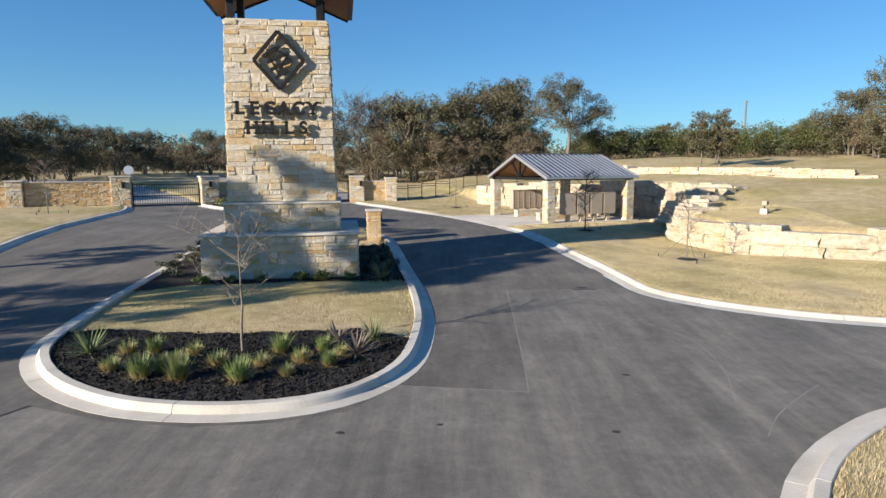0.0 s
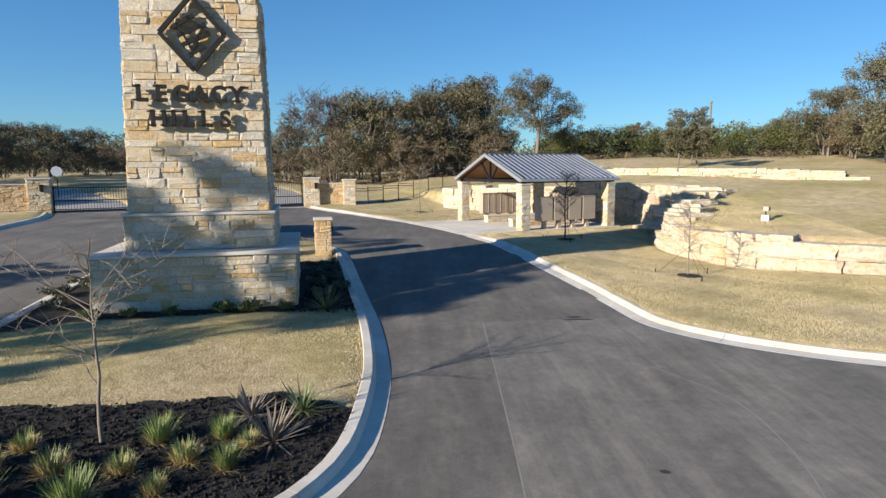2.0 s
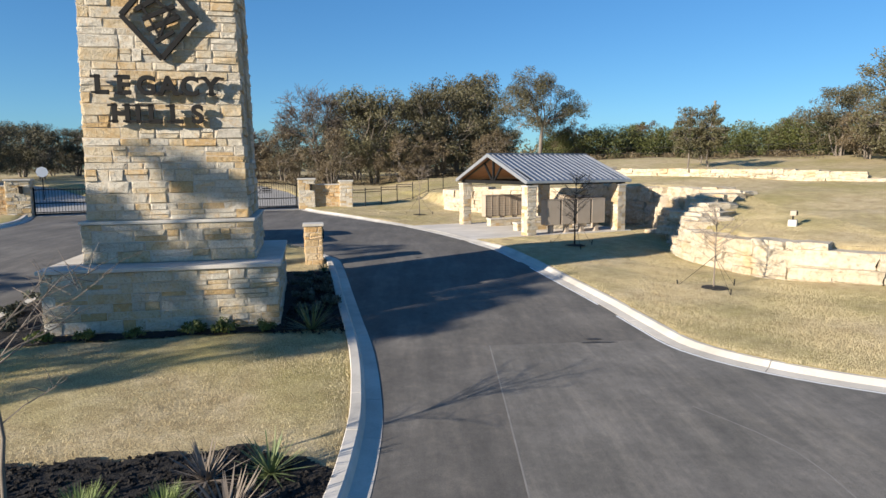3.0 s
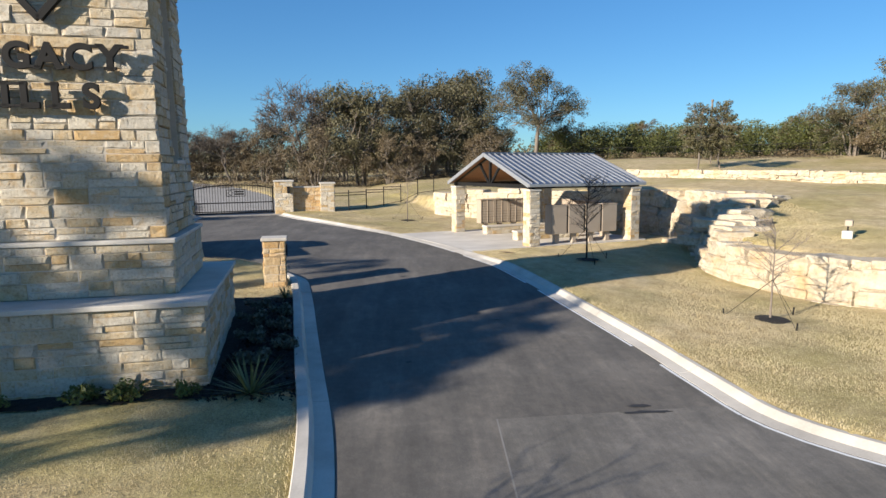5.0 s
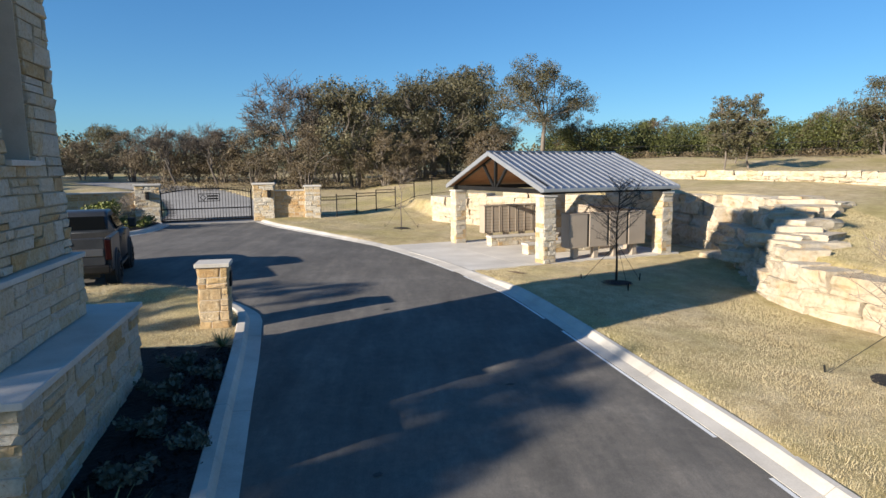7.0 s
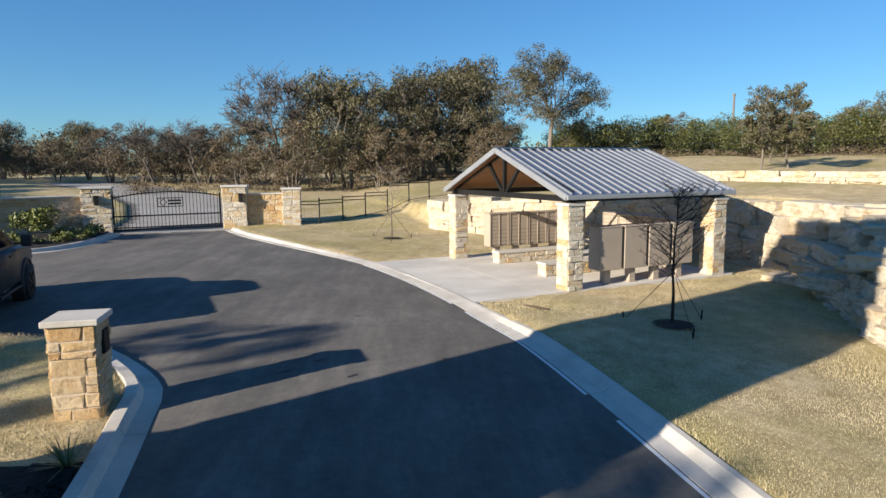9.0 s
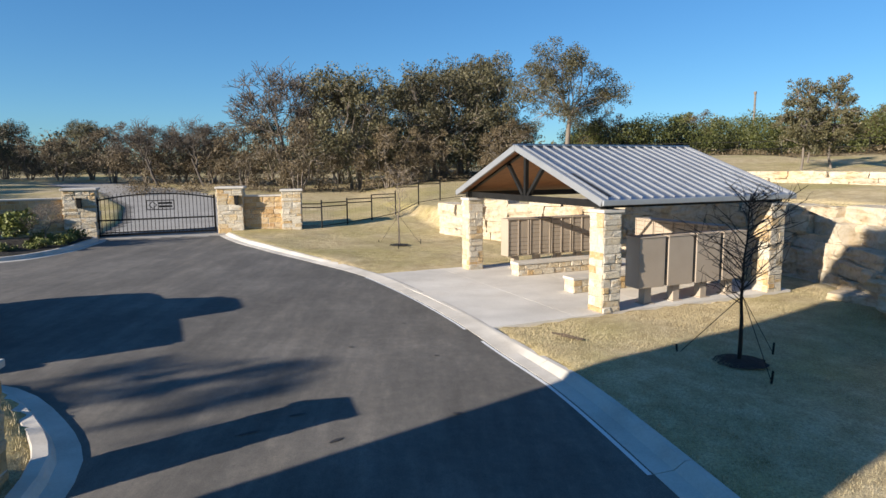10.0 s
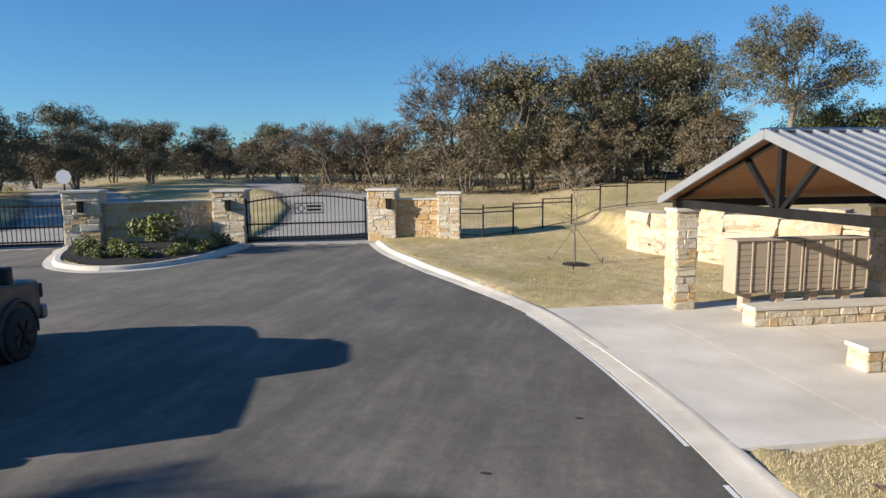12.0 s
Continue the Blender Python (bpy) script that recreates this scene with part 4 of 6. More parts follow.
# flat slabs stepping back into the bank above the wall's corner
slab_rg = random.Random(15)
ledge = empty("rock_ledge", Matrix(), "flat cream limestone slabs stepping back into the grassy bank", "rock ledge", kind="structure")
slab_meshes = [rough_block("ledge_slab", slab_rg, 1, 1, 1) for _ in range(6)]
for x, y, L, w, turn in ((12.3, 30.8, 1.3, 1.1, 0.3), (12.6, 31.7, 1.4, 1.0, 0.5), (13.3, 31.5, 1.2, 0.8, 0.4), (12.7, 32.8, 1.5, 1.0, 0.4), (13.6, 32.6, 1.3, 0.9, 0.6), (14.4, 32.9, 1.4, 0.8, 0.5), (15.2, 33.4, 1.2, 0.6, 0.5), (13.2, 33.8, 1.6, 1.0, 0.3), (14.3, 33.9, 1.3, 0.8, 0.3), (12.9, 34.9, 1.4, 1.1, 0.5), (13.9, 34.9, 1.2, 0.8, 0.4), (12.2, 29.9, 1.2, 0.9, 0.2), (12.9, 30.4, 1.0, 0.7, 0.4), (15.9, 33.8, 0.8, 0.45, 0.5), (14.9, 34.3, 1.0, 0.6, 0.3)):
    ob = new("ledge_slab", slab_rg.choice(slab_meshes))
    ob.parent = ledge
    ob.matrix_local = Matrix.Translation((x, y, lawn_z(x, y) + slab_rg.uniform(-0.02, 0.08))) @ Matrix.Rotation(turn + slab_rg.uniform(-0.3, 0.3), 4, "Z") @ Matrix.Diagonal((L * 1.3, w * 1.35, slab_rg.uniform(0.24, 0.36), 1))


# ---- trees ----
def quad_leaves(centres, radii, n, size, rg, flat=0.75, shell=0.55, tri=False, width=0.42):
    """n leaf sprays over the shells of clumps: vertices and faces."""
    w = radii ** 2
    k = rg.choice(len(centres), n, p=w / w.sum())
    d = rg.normal(size=(n, 3))
    d /= np.linalg.norm(d, axis=1)[:, None]
    r = radii[k] * (shell + (1 - shell) * rg.random(n) ** 0.6) * (1 + 0.22 * np.clip(rg.normal(size=n), -2, 1.3))
    p = centres[k] + d * r[:, None] * np.array((1, 1, flat))
    a = rg.normal(size=(n, 3))
    b_ = rg.normal(size=(n, 3))
    a = a / np.linalg.norm(a, axis=1)[:, None]
    b_ = np.cross(a, b_)
    b_ /= np.linalg.norm(b_, axis=1)[:, None]
    s = size * (0.55 + 0.9 * rg.random(n))[:, None]
    if tri:
        V = np.stack([p - a * s * 0.5, p + b_ * s * width, p + a * s * 0.5], 1).reshape(-1, 3)
        return V, np.arange(3 * n).reshape(n, 3)
    V = np.stack([p - a * s * 0.55, p + b_ * s * 0.30, p + a * s * 0.55, p - b_ * s * 0.30], 1).reshape(-1, 3)
    F = np.arange(4 * n).reshape(n, 4)
    return V, F


def limb(bm, pts, r0, r1, seg=7):
    rings = []
    n_ = len(pts)
    for i in range(n_):
        d = (Vector(pts[min(i + 1, n_ - 1)]) - Vector(pts[max(i - 1, 0)])).normalized()
        a = d.orthogonal().normalized() if i == 0 else (a - d * a.dot(d)).normalized()
        c_ = d.cross(a)
        r = r0 + (r1 - r0) * i / (n_ - 1)
        rings.append([bm.verts.new(Vector(pts[i]) + (a * math.cos(6.2832 * k / seg) + c_ * math.sin(6.2832 * k / seg)) * r) for k in range(seg)])
    for p, q in zip(rings, rings[1:]):
        for k in range(seg):
            bm.faces.new((p[k], p[(k + 1) % seg], q[(k + 1) % seg], q[k]))


def bent(p, q, rg, k=4, wob=0.12):
    p, q = Vector(p), Vector(q)
    L = (q - p).length
    out = [p]
    for i in range(1, k):
        out.append(p.lerp(q, i / k) + Vector((rg.uniform(-1, 1), rg.uniform(-1, 1), rg.uniform(-0.4, 1))) * L * wob * 0.5)
    return out + [q]


def oak(name, seed, H, R, stems, clumps, leaves, leaf, size, label, low=0.30, m=None, gap=1.0, slim=1.0, width=0.42, twigs=4, fork=0.62):
    rg = random.Random(seed)
    ng = np.random.default_rng(seed)
    root = empty(name, m or Matrix(), label, "tree", "oaks behind the entrance")
    bm = bmesh.new()
    cs, rs = [], []
    forks = []
    for s in range(stems):
        a = 2 * math.pi * s / stems + rg.uniform(-0.4, 0.4)
        lean = R * rg.uniform(0.12, 0.35) if stems > 1 else R * 0.08
        base = (0.25 * math.cos(a) * (stems > 1), 0.25 * math.sin(a) * (stems > 1), -0.3)
        top = (lean * math.cos(a), lean * math.sin(a), H * (rg.uniform(0.30, 0.42) if stems > 1 else fork))
        pts = bent(base, top, rg, 4, 0.10)
        r0 = 0.045 * H / math.sqrt(stems) * 0.75 * slim
        limb(bm, pts, r0, r0 * 0.62)
        forks.append((Vector(top), r0 * 0.6))
        if stems == 1:
            forks += [(pts[2], r0 * 0.75), (pts[3], r0 * 0.7)]
    boughs = max(5, clumps // 3)
    for k in range(boughs):
        a = 2.399 * k + rg.uniform(-0.5, 0.5)
        f = math.sqrt((k + 0.5) / boughs)
        zf = rg.uniform(low, 1.0)
        prof = math.sqrt(max(0.05, 1 - ((zf - 0.55) / 0.55) ** 2))
        rr = R * 0.86 * f * prof
        c_ = Vector((rr * math.cos(a), rr * math.sin(a), H * (0.04 + 0.86 * zf)))
        tp, tr = min(forks, key=lambda q: (q[0] - c_).length)
        pts = bent(tp, c_, rg, 4, 0.16)
        limb(bm, pts, tr * rg.uniform(0.25, 0.45), 0.03, 5)
        # each bough carries several small clumps of leaves with air between them
        sp = R * rg.uniform(0.16, 0.26) * gap
        for j in range(7):
            e = c_ + Vector([max(-1.1, min(1.1, rg.gauss(m_, d_))) for m_, d_ in ((0, 0.75), (0, 0.75), (-0.15, 0.65))]) * sp
            cs.append(e)
            rs.append(R * rg.uniform(0.08, 0.17) * gap)
            if j < twigs + 1:
                limb(bm, bent(pts[3], e, rg, 2, 0.15), 0.05 * slim, 0.012, 3)
    part("trunk", bm, M_BARK, root, smooth=True)
    V, F = quad_leaves(np.array([tuple(c_) for c_ in cs]), np.array(rs), leaves, size, ng, tri=True, width=width)
    ob = raw("crown", V.tolist(), F.tolist(), leaf, root)
    return root


def bare_tree(name, seed, H, label, spread=0.55, thick=0.03, depth=5, category="tree", group="", mat_=None, m=None, lean=0.0, thin=0.003):
    """A leafless tree: limbs that fork again and again."""
    rg = random.Random(seed)
    root = empty(name, m or Matrix(), label, category, group)
    bm, tw = bmesh.new(), bmesh.new()
    def grow_(p, d, L, r, k):
        q = p + d * L
        mid_ = p.lerp(q, 0.5) + Vector((rg.uniform(-1, 1), rg.uniform(-1, 1), rg.uniform(-1, 1))) * L * 0.07
        limb(bm if k > 2 else tw, [p, mid_, q], max(r, thin), max(r * 0.62, thin), 6 if k > 2 else 3)
        if k == 0:
            return
        for j in range(4 if k < 5 else 3):
            a = Vector((rg.gauss(0, 1), rg.gauss(0, 1), rg.gauss(0.3, 0.7))).normalized()
            nd = (d * (1 - spread * 0.5) + a * spread).normalized()
            nd.z = max(nd.z, -0.1)
            grow_(p.lerp(q, rg.uniform(0.55, 1.0)), nd, L * rg.uniform(0.55, 0.82), r * 0.55, k - 1)
    grow_(Vector((0, 0, -0.2)), Vector((lean + rg.uniform(-0.1, 0.1), 0.05, 1)).normalized(), H * 0.30, H * thick, depth)
    part("trunk", bm, mat_ or M_BARK, root, smooth=True)
    part("crown", tw, mat_ or M_TWIG, root)
    return root


def stand(x, y, s=1.0, turn=0.0, sz=None):
    return Matrix.Translation((x, y, lawn_z(x, y) - 0.05)) @ Matrix.Rotation(turn, 4, "Z") @ Matrix.Diagonal((s, s, sz or s, 1))


def from_bearing(px, d, t=5):
    """A place d metres off along the line of sight of the middle of the clip."""
    ex, ey, head = 1.03, 10.94, radians(3.6)
    a = math.atan((px - 784) / 1089) + head
    return ex + d * math.sin(a), ey + d * math.cos(a)


DENSE = "live oak with leaning grey trunks and dense dark olive crown"
O1 = oak("live_oak", 31, 9.0, 4.6, 4, 92, 19000, M_OAKLEAF, 0.195, DENSE, low=0.20, m=stand(*from_bearing(640, 63), 1.12))
O2 = oak("live_oak", 32, 8.6, 4.8, 5, 96, 19000, M_OAKLEAF, 0.195, DENSE, low=0.20, m=stand(*from_bearing(765, 66), 1.14))
O3 = oak("live_oak", 33, 7.3, 4.2, 5, 68, 10500, M_BROWNLEAF, 0.19, "live oak with thin browned crown over many crooked trunks", low=0.18, m=stand(*from_bearing(560, 60), 0.85))
O4 = oak("live_oak", 39, 12.2, 6.6, 1, 90, 26000, M_OAKLEAF, 0.18, "tall oak with an open crown and bare limbs showing", low=0.50, m=stand(*from_bearing(948, 63), 0.84), gap=0.84, slim=0.75, fork=0.44)
C1 = oak("juniper", 35, 6.0, 2.6, 2, 60, 8500, M_CEDAR, 0.21, "bushy bright green juniper", low=0.05, m=stand(*from_bearing(1130, 80), 0.8))
B1 = bare_tree("bare_tree", 44, 9.8, "leafless spreading tree with fine grey-brown twigs", 0.70, 0.013, 6, "tree", "oaks behind the entrance", M_DEADWOOD, stand(*from_bearing(548, 62), 1.75, 0.0, 1.62), lean=-0.3, thin=0.012)

KIND = {"a": O1, "b": O2, "c": O3, "t": O4, "j": C1, "w": B1}
rg = random.Random(77)
# px along the mid-clip view, distance, scale
ROWS = [("b", 700, 72, 1.05), ("a", 840, 70, 1.00), ("c", 862, 62, 0.85), ("a", 800, 78, 1.20), ("b", 610, 75, 1.00), ("c", 690, 60, 0.80), ("c", 745, 62, 0.78), ("c", 1010, 70, 0.78), ("c", 1050, 72, 0.62), ("j", 1000, 68, 0.58),
        ("c", 470, 70, 0.95), ("c", 420, 74, 0.95), ("c", 370, 78, 1.00), ("c", 320, 76, 0.95), ("c", 265, 80, 1.00), ("a", 225, 86, 0.68), ("c", 180, 84, 0.77), ("c", 130, 88, 0.77), ("b", 90, 92, 0.64), ("c", 40, 95, 0.72), ("w", 410, 70, 0.62), ("w", 340, 72, 0.55),
        ("a", -20, 90, 0.73), ("b", -80, 85, 0.71), ("a", -140, 80, 0.73), ("c", -200, 76, 0.78), ("b", -260, 70, 0.71), ("a", -330, 64, 0.68), ("b", -410, 60, 0.66), ("a", -490, 57, 0.65), ("b", -590, 54, 0.66), ("c", -700, 52, 0.68), ("a", -830, 50, 0.66), ("b", -980, 50, 0.66), ("a", 10, 78, 0.56), ("b", -110, 72, 0.56), ("a", -230, 64, 0.53), ("b", -360, 58, 0.51),
        ("j", 1080, 84, 0.72), ("j", 1110, 76, 0.61), ("j", 1170, 82, 0.83), ("j", 1210, 78, 0.72), ("c", 1145, 74, 0.75), ("j", 1270, 84, 0.86), ("j", 1330, 80, 0.79), ("j", 1390, 78, 0.83), ("j", 1450, 76, 0.86), ("c", 1420, 70, 0.72),
        ("b", 1520, 62, 0.65), ("j", 1500, 66, 0.72), ("c", 1580, 58, 0.78), ("b", 1660, 54, 0.84), ("j", 1620, 62, 0.68), ("a", 1760, 50, 0.82), ("c", 1850, 48, 0.85), ("b", 1960, 46, 0.68), ("j", 1700, 58, 0.68), ("j", 1820, 56, 0.72), ("a", 2150, 46, 0.72), ("b", 2400, 46, 0.72)]
ROWS += [("a", 560, 84, 0.78), ("b", 650, 86, 0.92), ("a", 730, 84, 0.95), ("b", 850, 84, 0.95), ("a", 500, 86, 0.70)]
ROWS += [("j", 1040 + 31 * k, 70 + (k * 7) % 9, 0.50 + 0.045 * ((k * 3) % 5)) for k in range(17)]
for k, px, d, s in ROWS:
    x, y = from_bearing(px, d)
    if k == "j":
        s *= 0.82
    copy_thing(KIND[k], stand(x, y, s * rg.uniform(0.92, 1.08), rg.uniform(0, 6.28), s * rg.uniform(0.92, 1.06)))
# small trees on the bank
S1 = oak("young_oak", 36, 4.5, 1.2, 1, 108, 8000, M_OAKLEAF, 0.11, "young oak with a thin straight trunk on the grassy bank", low=0.26, m=stand(*from_bearing(1243, 44), 1.0), gap=1.1, slim=0.42)
copy_thing(S1, stand(*from_bearing(1286, 45), 1.02, 2.0))
copy_thing(S1, stand(*from_bearing(1264, 49), 0.8, 4.0))
# the trees behind the camera that dapple the tower and the drive
O5 = oak("shade_oak", 37, 12.3, 4.1, 2, 120, 15500, M_OAKLEAF, 0.24, "open-crowned oak beside the far lawn", low=0.30, m=stand(-22.3, 6.6, 1.0, 0.7), gap=0.62)
oak("slender_oak", 38, 9.5, 2.5, 1, 80, 3800, M_OAKLEAF, 0.22, "slender thin-crowned oak beside the far lawn", low=0.3, m=stand(-21.0, 16.3), gap=0.7, slim=0.6)

# far woods closing the horizon
ng = np.random.default_rng(9)
N = 900
ang = ng.uniform(-1.25, 1.25, N)
dist = ng.uniform(100, 150, N)
cx_, cy_ = dist * np.sin(ang), 20 + dist * np.cos(ang)
rad = ng.uniform(1.6, 3.4, N)
cz_ = ground_h(cx_, cy_) + rad * ng.uniform(0.3, 1.5, N)
V, F = quad_leaves(np.stack([cx_, cy_, cz_], 1), rad, 125000, 0.62, ng, tri=True)
woods = raw("far_woods", V.tolist(), F.tolist(), M_OAKLEAF)
tagged(woods, "dark olive woodland along the horizon", "woods", kind="stuff")

# brown scrub and leaf litter between the trunks
ng = np.random.default_rng(14)
N = 520
bear, dist = ng.uniform(300, 1480, N), ng.uniform(59, 84, N)
xy = np.array([from_bearing(a_, d_) for a_, d_ in zip(bear, dist)])
rad = ng.uniform(0.25, 0.75, N)
V, F = quad_leaves(np.stack([xy[:, 0], xy[:, 1], ground_h(xy[:, 0], xy[:, 1]) + rad * 0.3], 1), rad, 30000, 0.16, ng, tri=True)
tagged(raw("undergrowth", V.tolist(), F.tolist(), M_BROWNLEAF), "brown scrub between the oak trunks", "undergrowth", kind="stuff")
V, F = quad_leaves(np.stack([xy[:, 0], xy[:, 1], ground_h(xy[:, 0], xy[:, 1]) + 0.03], 1), rad * 5, 60000, 0.22, ng, flat=0.0, shell=0.05, tri=True)
V = V.copy()
V[:, 2] = ground_h(V[:, 0], V[:, 1]) + 0.02 + 0.05 * ng.random(len(V))
tagged(raw("leaf_litter", V.tolist(), F.tolist(), M_BROWNLEAF), "fallen brown leaves under the oaks", "leaves", kind="stuff")

# evergreen thicket closing the bank's crest
N = 950
bear, dist = ng.uniform(955, 1900, N), ng.uniform(66, 82, N)
xy = np.array([from_bearing(a_, d_) for a_, d_ in zip(bear, dist)])
rad = ng.uniform(0.5, 1.15, N)
V, F = quad_leaves(np.stack([xy[:, 0], xy[:, 1], ground_h(xy[:, 0], xy[:, 1]) + 0.2 + 3.1 * ng.random(N) ** 0.8], 1), rad, 140000, 0.19, ng, tri=True)
tagged(raw("juniper_thicket", V.tolist(), F.tolist(), M_CEDAR), "yellow-green juniper thicket along the crest of the bank", "bushes", kind="stuff")


# ---- white edge line and marks on the asphalt ----
def strip(name, line, off0, off1, material, lift, label, cat):
    V, F = [], []
    for i, p in enumerate(line):
        d = (line[min(i + 1, len(line) - 1)] - line[max(i - 1, 0)]).normalized()
        n_ = Vector((d.y, -d.x))
        for o in (off0, off1):
            q = p + n_ * o
            V.append((q.x, q.y, road_z(q.x, q.y) + lift))
        if i:
            F.append((2 * i - 2, 2 * i - 1, 2 * i + 1, 2 * i))
    return tagged(raw(name, V, F, material), label, cat, kind="structure")


edge = [p for p in RIGHT if 14.6 < p.y < 39 and p.x < 14]
cuts_ = [0, 17, 31, 44, len(edge)]
for a, b_ in zip(cuts_, cuts_[1:]):
    if b_ - a > 3:
        strip("edge_line", edge[a:b_ - 1], 0.025, 0.085, M_WHITE, 0.005, "worn white painted line beside the gutter", "road marking")


def blot(name, cx, cy, rx, ry, turn, seed, label):
    rg_ = random.Random(seed)
    n_ = 18
    vs = []
    for k in range(n_):
        a = 2 * math.pi * k / n_
        r = rg_.uniform(0.7, 1.15)
        x, y = rx * r * math.cos(a), ry * r * math.sin(a)
        X_, Y_ = cx + x * math.cos(turn) - y * math.sin(turn), cy + x * math.sin(turn) + y * math.cos(turn)
        vs.append((X_, Y_, road_z(X_, Y_) + 0.009))
    return tagged(raw(name, vs, [tuple(range(n_))], M_TAR), label, "stain", kind="structure")


for k, q in enumerate(((4.50, 18.54, 0.45, 0.05, 0.03), (4.48, 18.76, 0.18, 0.06, 0.1), (-0.2, 28.1, 0.16, 0.03, 0.5), (0.3, 28.6, 0.12, 0.03, 0.4), (0.9, 27.9, 0.1, 0.03, 0.7), (3.0, 23.4, 0.08, 0.04, 0.2), (2.2, 31.0, 0.05, 0.03, 0.2), (3.7, 11.6, 0.07, 0.05, 0.0), (1.0, 20.8, 0.06, 0.05, 0.4), (0.7, 31.5, 0.05, 0.03, 0.1), (2.4, 28.6, 0.06, 0.04, 0.1), (1.6, 33.2, 0.05, 0.03, 0.1), (-1.0, 9.2, 0.06, 0.05, 0.0), (0.4, 9.5, 0.05, 0.04, 0.0), (2.9, 9.3, 0.06, 0.04, 0.0))):
    blot("tar_mark", *q, 50 + k, "small dark tar mark on the asphalt")
M_CHALK = varied("pale_scuff", [(0.2, (0.17, 0.16, 0.145)), (0.8, (0.27, 0.255, 0.235))], 3, 0.9, bump_s=0)
strip("paving_seam", smooth_line([(2.24, 18.42), (2.12, 15.6), (1.95, 12.2), (1.86, 10.8)], 0.5), -0.012, 0.012, M_CHALK, 0.006, "pale seam between two asphalt pours", "paving seam")
strip("paving_seam", smooth_line([(-0.35, 11.02), (0.8, 10.9), (1.86, 10.78)], 0.5), -0.012, 0.012, M_CHALK, 0.006, "pale seam between two asphalt pours", "paving seam")
strip("tyre_scuff", smooth_line([(5.0, 15.3), (5.7, 13.8), (5.6, 12.0), (5.1, 10.4)], 0.5), -0.01, 0.01, M_CHALK, 0.006, "thin pale tyre scuff curving over the asphalt", "tyre mark")
strip("tyre_scuff", smooth_line([(6.9, 11.2), (6.2, 10.6), (5.5, 9.9), (5.0, 9.2)], 0.4), -0.012, 0.012, M_CHALK, 0.006, "thin pale tyre scuff curving over the asphalt", "tyre mark")
strip("tar_joint", smooth_line([(-5.9, 10.0), (-6.4, 9.0), (-7.2, 7.6), (-8.2, 5.6)], 0.5), -0.03, 0.03, M_TAR, 0.008, "dark tarred joint in the asphalt", "paving seam")


# ---- paler drives beyond the gates ----
M_DRIVE = varied("pale_weathered_drive", [(0.2, (0.24, 0.225, 0.205)), (0.5, (0.30, 0.285, 0.26)), (0.8, (0.36, 0.34, 0.315))], 0.6, 0.9, grain=30, bump_s=0.1)
for nm_, poly_, bnd in (("drive_right", DRIVE_R, (-35, -6, 45.5, 87)), ("drive_left", DRIVE_L, (-75, -16, 41, 93))):
    xs, ys = np.arange(bnd[0], bnd[1], 0.35), np.arange(bnd[2], bnd[3], 0.35)
    X, Y = np.meshgrid(xs, ys)
    ok = inside_dist(poly_, X, Y) > -0.1
    id_ = np.arange(X.size).reshape(X.shape)
    q = np.stack([id_[:-1, :-1], id_[:-1, 1:], id_[1:, 1:], id_[1:, :-1]], -1)[ok[:-1, :-1]]
    used = np.unique(q)
    rem = np.full(X.size, -1)
    rem[used] = np.arange(len(used))
    P_ = np.stack([X, Y, base_h(X, Y) + 0.006], -1).reshape(-1, 3)[used]
    tagged(raw(nm_, P_.tolist(), rem[q].tolist(), M_DRIVE, smooth=True), "pale weathered drive beyond the iron gate", "road", kind="structure")


# ---- mulch beds on the islands ----
def bed(name, test, bounds, lift, label, step=0.06, material=None):
    x0, x1, y0, y1 = bounds
    xs, ys = np.arange(x0, x1, step), np.arange(y0, y1, step)
    X, Y = np.meshgrid(xs, ys)
    ok = test(X, Y)
    rr = np.random.default_rng(4)
    Z = ground_h(X, Y) + lift + rr.normal(size=X.shape) * 0.004
    id_ = np.arange(X.size).reshape(X.shape)
    q = np.stack([id_[:-1, :-1], id_[:-1, 1:], id_[1:, 1:], id_[1:, :-1]], -1)[ok[:-1, :-1]]
    used = np.unique(q)
    rem = np.full(X.size, -1)
    rem[used] = np.arange(len(used))
    P = np.stack([X, Y, Z], -1).reshape(-1, 3)[used]
    ob = raw(name, P.tolist(), rem[q].tolist(), material or M_MULCH, smooth=False)
    return tagged(ob, label, "flower bed", kind="structure")


def isl(X, Y):
    return inside_dist(ISLAND, X, Y) > 0.42


bed("mulch_bed_front", lambda X, Y: isl(X, Y) & (Y < np.interp(X, (-8, -6.6, -5.5, -4, -2.6, -1.4, -0.5, 0.3), (13.4, 13.8, 13.6, 13.6, 13.8, 14.0, 13.5, 13.3)) + 0.08 * np.sin(X * 7)), (-8.5, 0.5, 9, 15), 0.03, "bed of black shredded mulch at the island's tip")
bed("mulch_bed_tower", lambda X, Y: isl(X, Y) & (Y > 18.40 + 0.165 * (X + 6.6) - 0.5 * np.clip(-6.5 - X, 0, 3) + 0.05 * np.sin(X * 6)) & (Y < 25.2 + 0.1 * (X + 2)), (-9.6, 0.5, 17, 26.5), 0.03, "bed of black shredded mulch round the tower's plinth")
bed("mulch_bed_gate", lambda X, Y: inside_dist(GISLAND, X, Y) > 0.5, (-17, -10, 39.5, 47), 0.03, "bed of black mulch on the small island")
